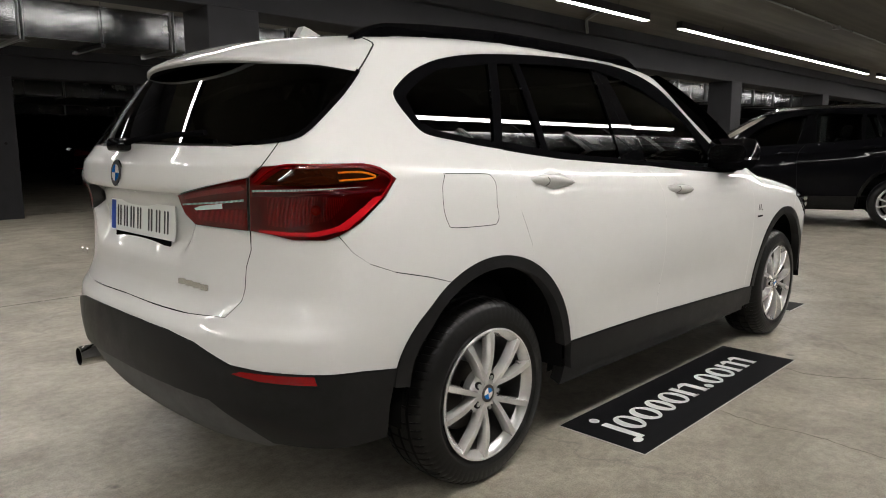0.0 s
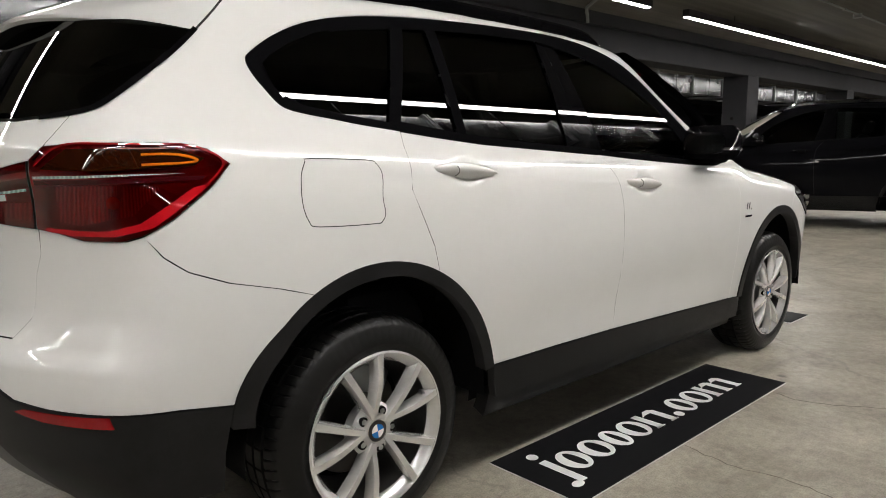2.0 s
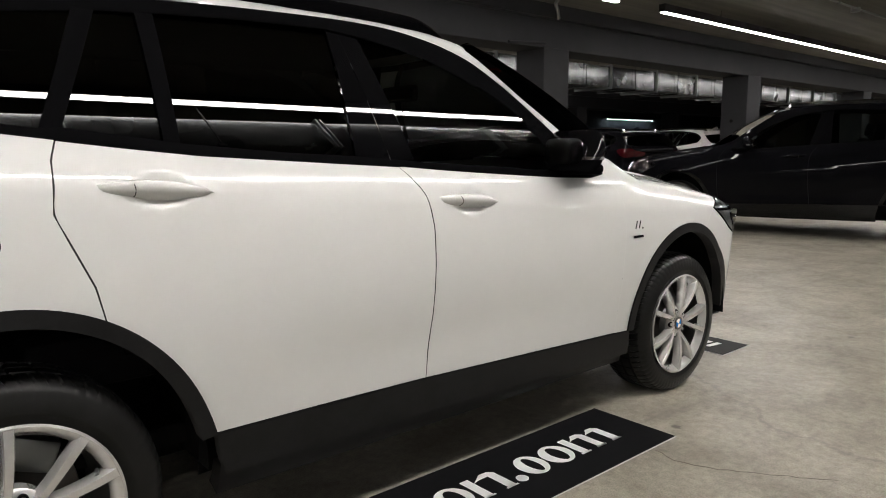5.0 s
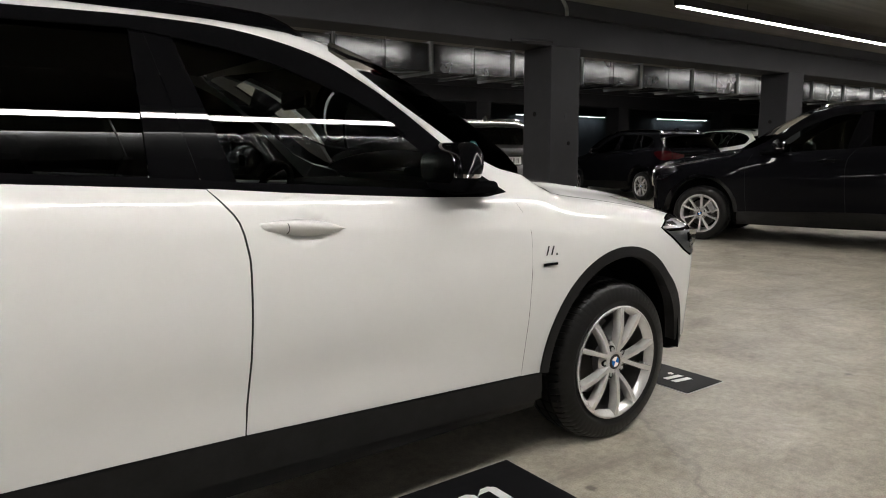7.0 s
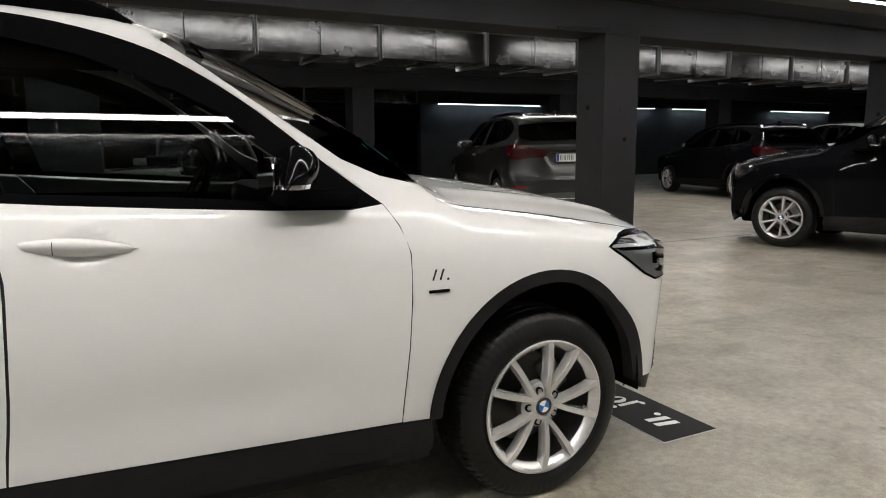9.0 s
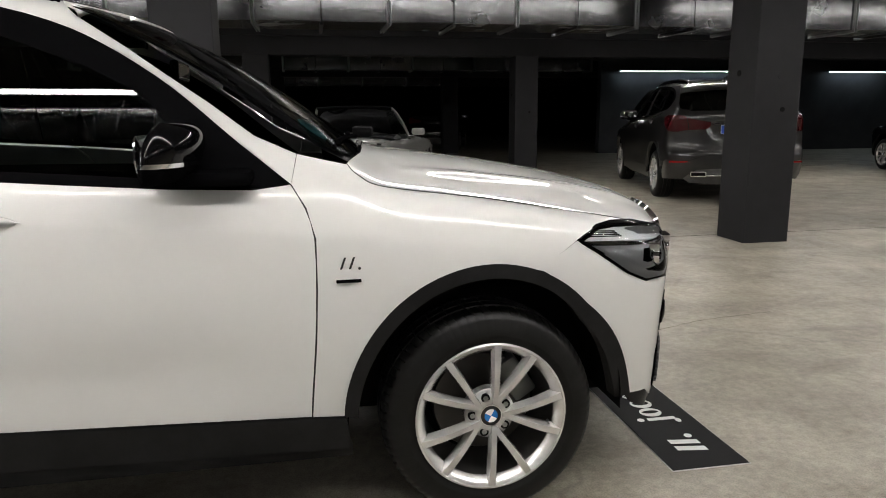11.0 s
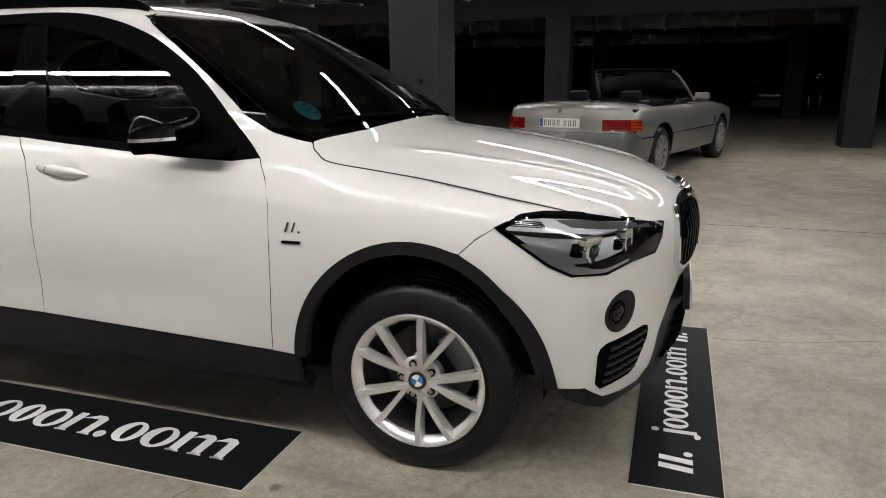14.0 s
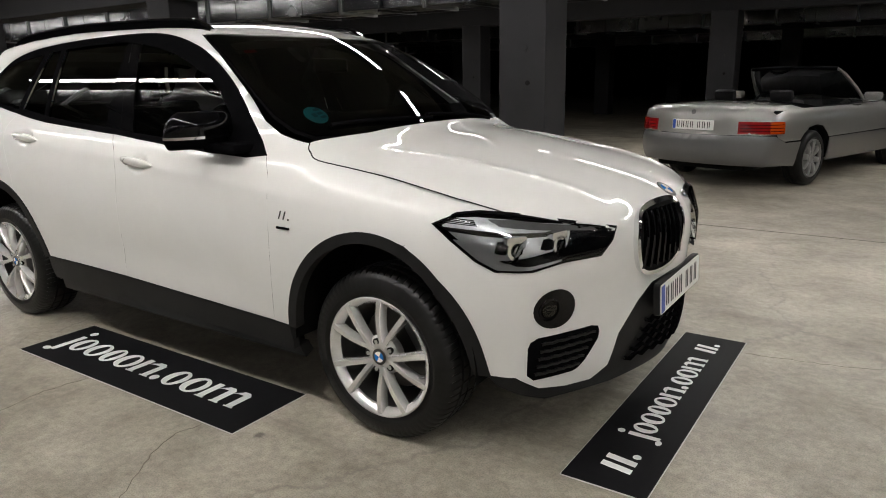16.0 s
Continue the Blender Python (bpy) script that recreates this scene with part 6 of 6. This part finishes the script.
def roadster(m):
    root = thing("convertible_car", m, "silver open-top roadster with grey lower sides and black interior", "car", "parked cars")
    f = ROADSTER
    P = lambda *a, **k: panel(f, *a, **k)  # noqa: E731
    ar = [(-.36, .33), (-.345, .46), (-.28, .58), (-.17, .655), (0, .68), (.17, .655), (.28, .58), (.345, .46), (.36, .33)]
    af = [(2.515 + x, z - .01) for x, z in ar]
    mid = .53
    side = [(.342, mid), (.28, .585), (.17, .66), (0, .685), (-.17, .66), (-.28, .585), (-.335, mid), (-.60, mid), (-.68, .58), (-.70, .62), (-.72, .815), (-.60, .862), (-.30, .875), (.20, .870)]
    P("rear_quarter", side + [(.30, .868), (.33, .70)], SILVER, root)
    doors = P("door", [(.33, mid), (.305, .60), (.33, .70), (.30, .868), (.9, .862), (1.55, .868), (1.62, .80), (1.60, mid)], SILVER, root)
    P("front_fender", [(1.60, mid), (1.62, .80), (1.55, .868), (1.75, .868), (2.2, .845), (2.7, .80), (3.0, .74), (3.15, .68), (3.15, mid), (2.858, mid), (2.80, .575), (2.685, .65), (2.515, .675), (2.345, .65), (2.235, .575), (2.175, mid)], SILVER, root)
    low = [(-.335, .52), (-.36, .40), (-.37, .25), (-.60, .27), (-.9, .28), (RM, .28)]
    P("rear_bumper", both(low, RM) + [(2 * RM + .68, .57), (2 * RM + .72, .60), (RM, .60), (-.72, .60), (-.68, .57), (-.60, .522)], SILVER_LOW, root, mirror=False, off=.012)
    P("side_skirt", [(.345, .522), (1.60, .522), (2.165, .522), (2.15, .40), (2.14, .25), (.37, .25), (.36, .40)], SILVER_LOW, root, off=.006)
    P("front_bumper", both([(2.87, .52), (2.885, .40), (2.88, .25), (3.2, .22), (FM, .22)], FM) + [(2 * FM - 3.15, .55), (FM, .55), (3.15, .55)], SILVER_LOW, root, mirror=False, off=.008)
    P("rear_panel", both([(-.690, .61), (-.690, .815), (-.75, .862), (RM, .885)], RM) + [(RM, .60)], SILVER, root, mirror=False, off=.003, step=.024)
    for lm in P("tail_light", [(-.63, .618), (-.63, .745), (-.715, .752), (-.97, .752), (-.975, .618)], SL_RED, root, off=.014, rim=.02, step=.02, label="ribbed red tail light with an amber corner"):
        sg = 1 if lm.data.vertices[0].co.y < 0 else -1
        a_ = panel(f, "indicator", [(-.632, .625), (-.632, .742), (-.76, .746), (-.76, .625)], AMBER_DEEP, lm, off=.018, rim=.006, step=.02, inset=0, mirror=(sg < 0))
        if sg < 0:
            bpy.data.objects.remove(a_[0])
        for k in range(3):
            b_ = ribbon(f, "rib", [(-.645 - .031 * j, .65 + .033 * k) for j in range(11)], .007, RED_DEEP, lm, off=.0195, mirror=True)
            bpy.data.objects.remove(b_[1] if sg > 0 else b_[0])
    number_plate(root, facing((-1.052, 0, .705), (-1, 0, .05)), .52, .11)
    part("key_badge", slab(ell(0, 0, .028, .028), 0, .004, facing((-1.045, 0, .845), (-1, 0, .2))), SKID, root, "small round grey badge")
    P("boot_lid", both_y([(-1.005, 0), (-.995, -.4), (-.965, -.62), (-.90, -.74), (-.60, -.805), (-.25, -.82), (-.20, 0)])[:-1], SILVER, root, how="top", mirror=False, step=.06)
    P("tonneau_cover", both_y([(-.19, 0), (-.24, -.80), (.05, -.82), (.16, 0)])[:-1], TRIM, root, how="top", mirror=False, step=.08, off=.004)
    P("hood", both_y([(3.20, 0), (3.12, -.5), (2.7, -.68), (2.2, -.72), (1.78, -.70), (1.66, -.4), (1.62, 0)])[:-1], SILVER, root, how="top", mirror=False, step=.06)
    for sg in (1, -1):
        rim = [(1.60, -.70 * sg, .90), (1.42, -.66 * sg, 1.06), (1.22, -.60 * sg, 1.22), (1.12, -.55 * sg, 1.285)]
        part("windscreen_pillar", tube(rim, .020, 8), SILVER, root, smooth=True)
    part("windscreen_header", tube([(1.12, -.55, 1.285), (1.09, -.28, 1.30), (1.085, 0, 1.303), (1.09, .28, 1.30), (1.12, .55, 1.285)], .022, 8), TRIM, root, smooth=True)
    bm = bmesh.new()
    lo = [bm.verts.new((1.62 + .06 * (1 - (y / .7) ** 2), y, .905)) for y in np.linspace(-.69, .69, 11)]
    hi_ = [bm.verts.new((1.085 + .04 * (y / .55) ** 2, y * .8, 1.298 - .015 * (y / .55) ** 2)) for y in np.linspace(-.69, .69, 11)]
    for k in range(10):
        bm.faces.new((lo[k], lo[k + 1], hi_[k + 1], hi_[k]))
    part("windscreen", bm, SCREEN, root, smooth=True)
    for sg in (1, -1):
        bm = bmesh.new()
        vs = [bm.verts.new(v) for v in ((.42, -.735 * sg, .87), (1.52, -.72 * sg, .88), (1.14, -.58 * sg, 1.26), (.55, -.60 * sg, 1.22))]
        if sg > 0:
            bm.faces.new(vs)
            part("side_window", bm, CLEAR, root, smooth=True)
        else:
            bm.free()
        mr = boxed(1.32, 1.46, -.985, -.80, .90, 1.00, .03)
        if sg < 0:
            mr = mirrored(mr)
        part("door_mirror", mr, SILVER, root, smooth=True)
    for y in (-.36, .36):
        s = new("seat")
        s.parent = root
        s.matrix_basis = pose(.62, y, -.275)
        part("cushion", boxed(-.22, .32, -.25, .25, .55, .72, .05), SEAT, s, smooth=True)
        b = boxed(-.09, .07, -.24, .24, .66, 1.20, .05)
        b.transform(Matrix.Translation((-.26, 0, 0)) @ Matrix.Rotation(radians(-14), 4, "Y") @ Matrix.Translation((.15, 0, 0)))
        part("backrest", b, SEAT, s, smooth=True)
        h = boxed(-.05, .05, -.14, .14, 1.19, 1.33, .045)
        h.transform(Matrix.Translation((-.28, 0, 0)) @ Matrix.Rotation(radians(-14), 4, "Y") @ Matrix.Translation((.15, 0, 0)))
        part("headrest", h, SEAT, s, smooth=True)
    steering_wheel(root, 1.20, .36, .82)
    part("dashboard", boxed(1.36, 1.70, -.68, .68, .62, .90, .05), DASH, root, smooth=True)
    part("cabin", boxed(.10, 1.66, -.70, .70, .24, .30, .01), DARK, root, "black carpet")
    for y in (-.74, .74):
        part("inner_door", boxed(.15, 1.6, y - .06, y + .06, .30, .855, .02), SEAT, root)
    part("underbody", boxed(-.9, 3.2, -.56, .56, .20, .50, .05), DARK, root)
    part("rear_bulkhead", boxed(-.80, .12, -.60, .60, .45, .84, .03), DARK, root)
    part("engine_bay", boxed(1.7, 3.1, -.60, .60, .40, .72, .03), DARK, root)
    for x, y in ((0, -1), (0, 1), (2.515, -1), (2.515, 1)):
        c = (x, .33)
        bm = bmesh.new()
        rows = [[bm.verts.new((c[0] + .345 * math.cos(radians(a)), yy * y, c[1] + .345 * math.sin(radians(a)))) for yy in (.86, .55)] for a in range(0, 181, 12)]
        for a, b in zip(rows, rows[1:]):
            bm.faces.new((a[0], a[1], b[1], b[0]))
        bm.faces.new([r[1] for r in rows])
        part("wheel_well", bm, DARK, root)
        wheel(root, x, y * .765, R=.315, rr=.205, w=.215, spokes=8, side=y, turn=11, style="eight", badge=False, metal=OLD_ALLOY)
    for k in range(3):
        part("fender_vent", boxed(2.02, 2.09, -.905, -.885, .56 + .035 * k, .575 + .035 * k, .002), TRIM, root)
    return root


m = Matrix.Rotation(radians(71.5), 4, "Z")
o_ = m @ Vector((0, -.875, 0))
m.translation = Vector((3.27 - o_.x, 6.21 - o_.y, 0))
roadster(m)
DETAIL[0] = 1.0
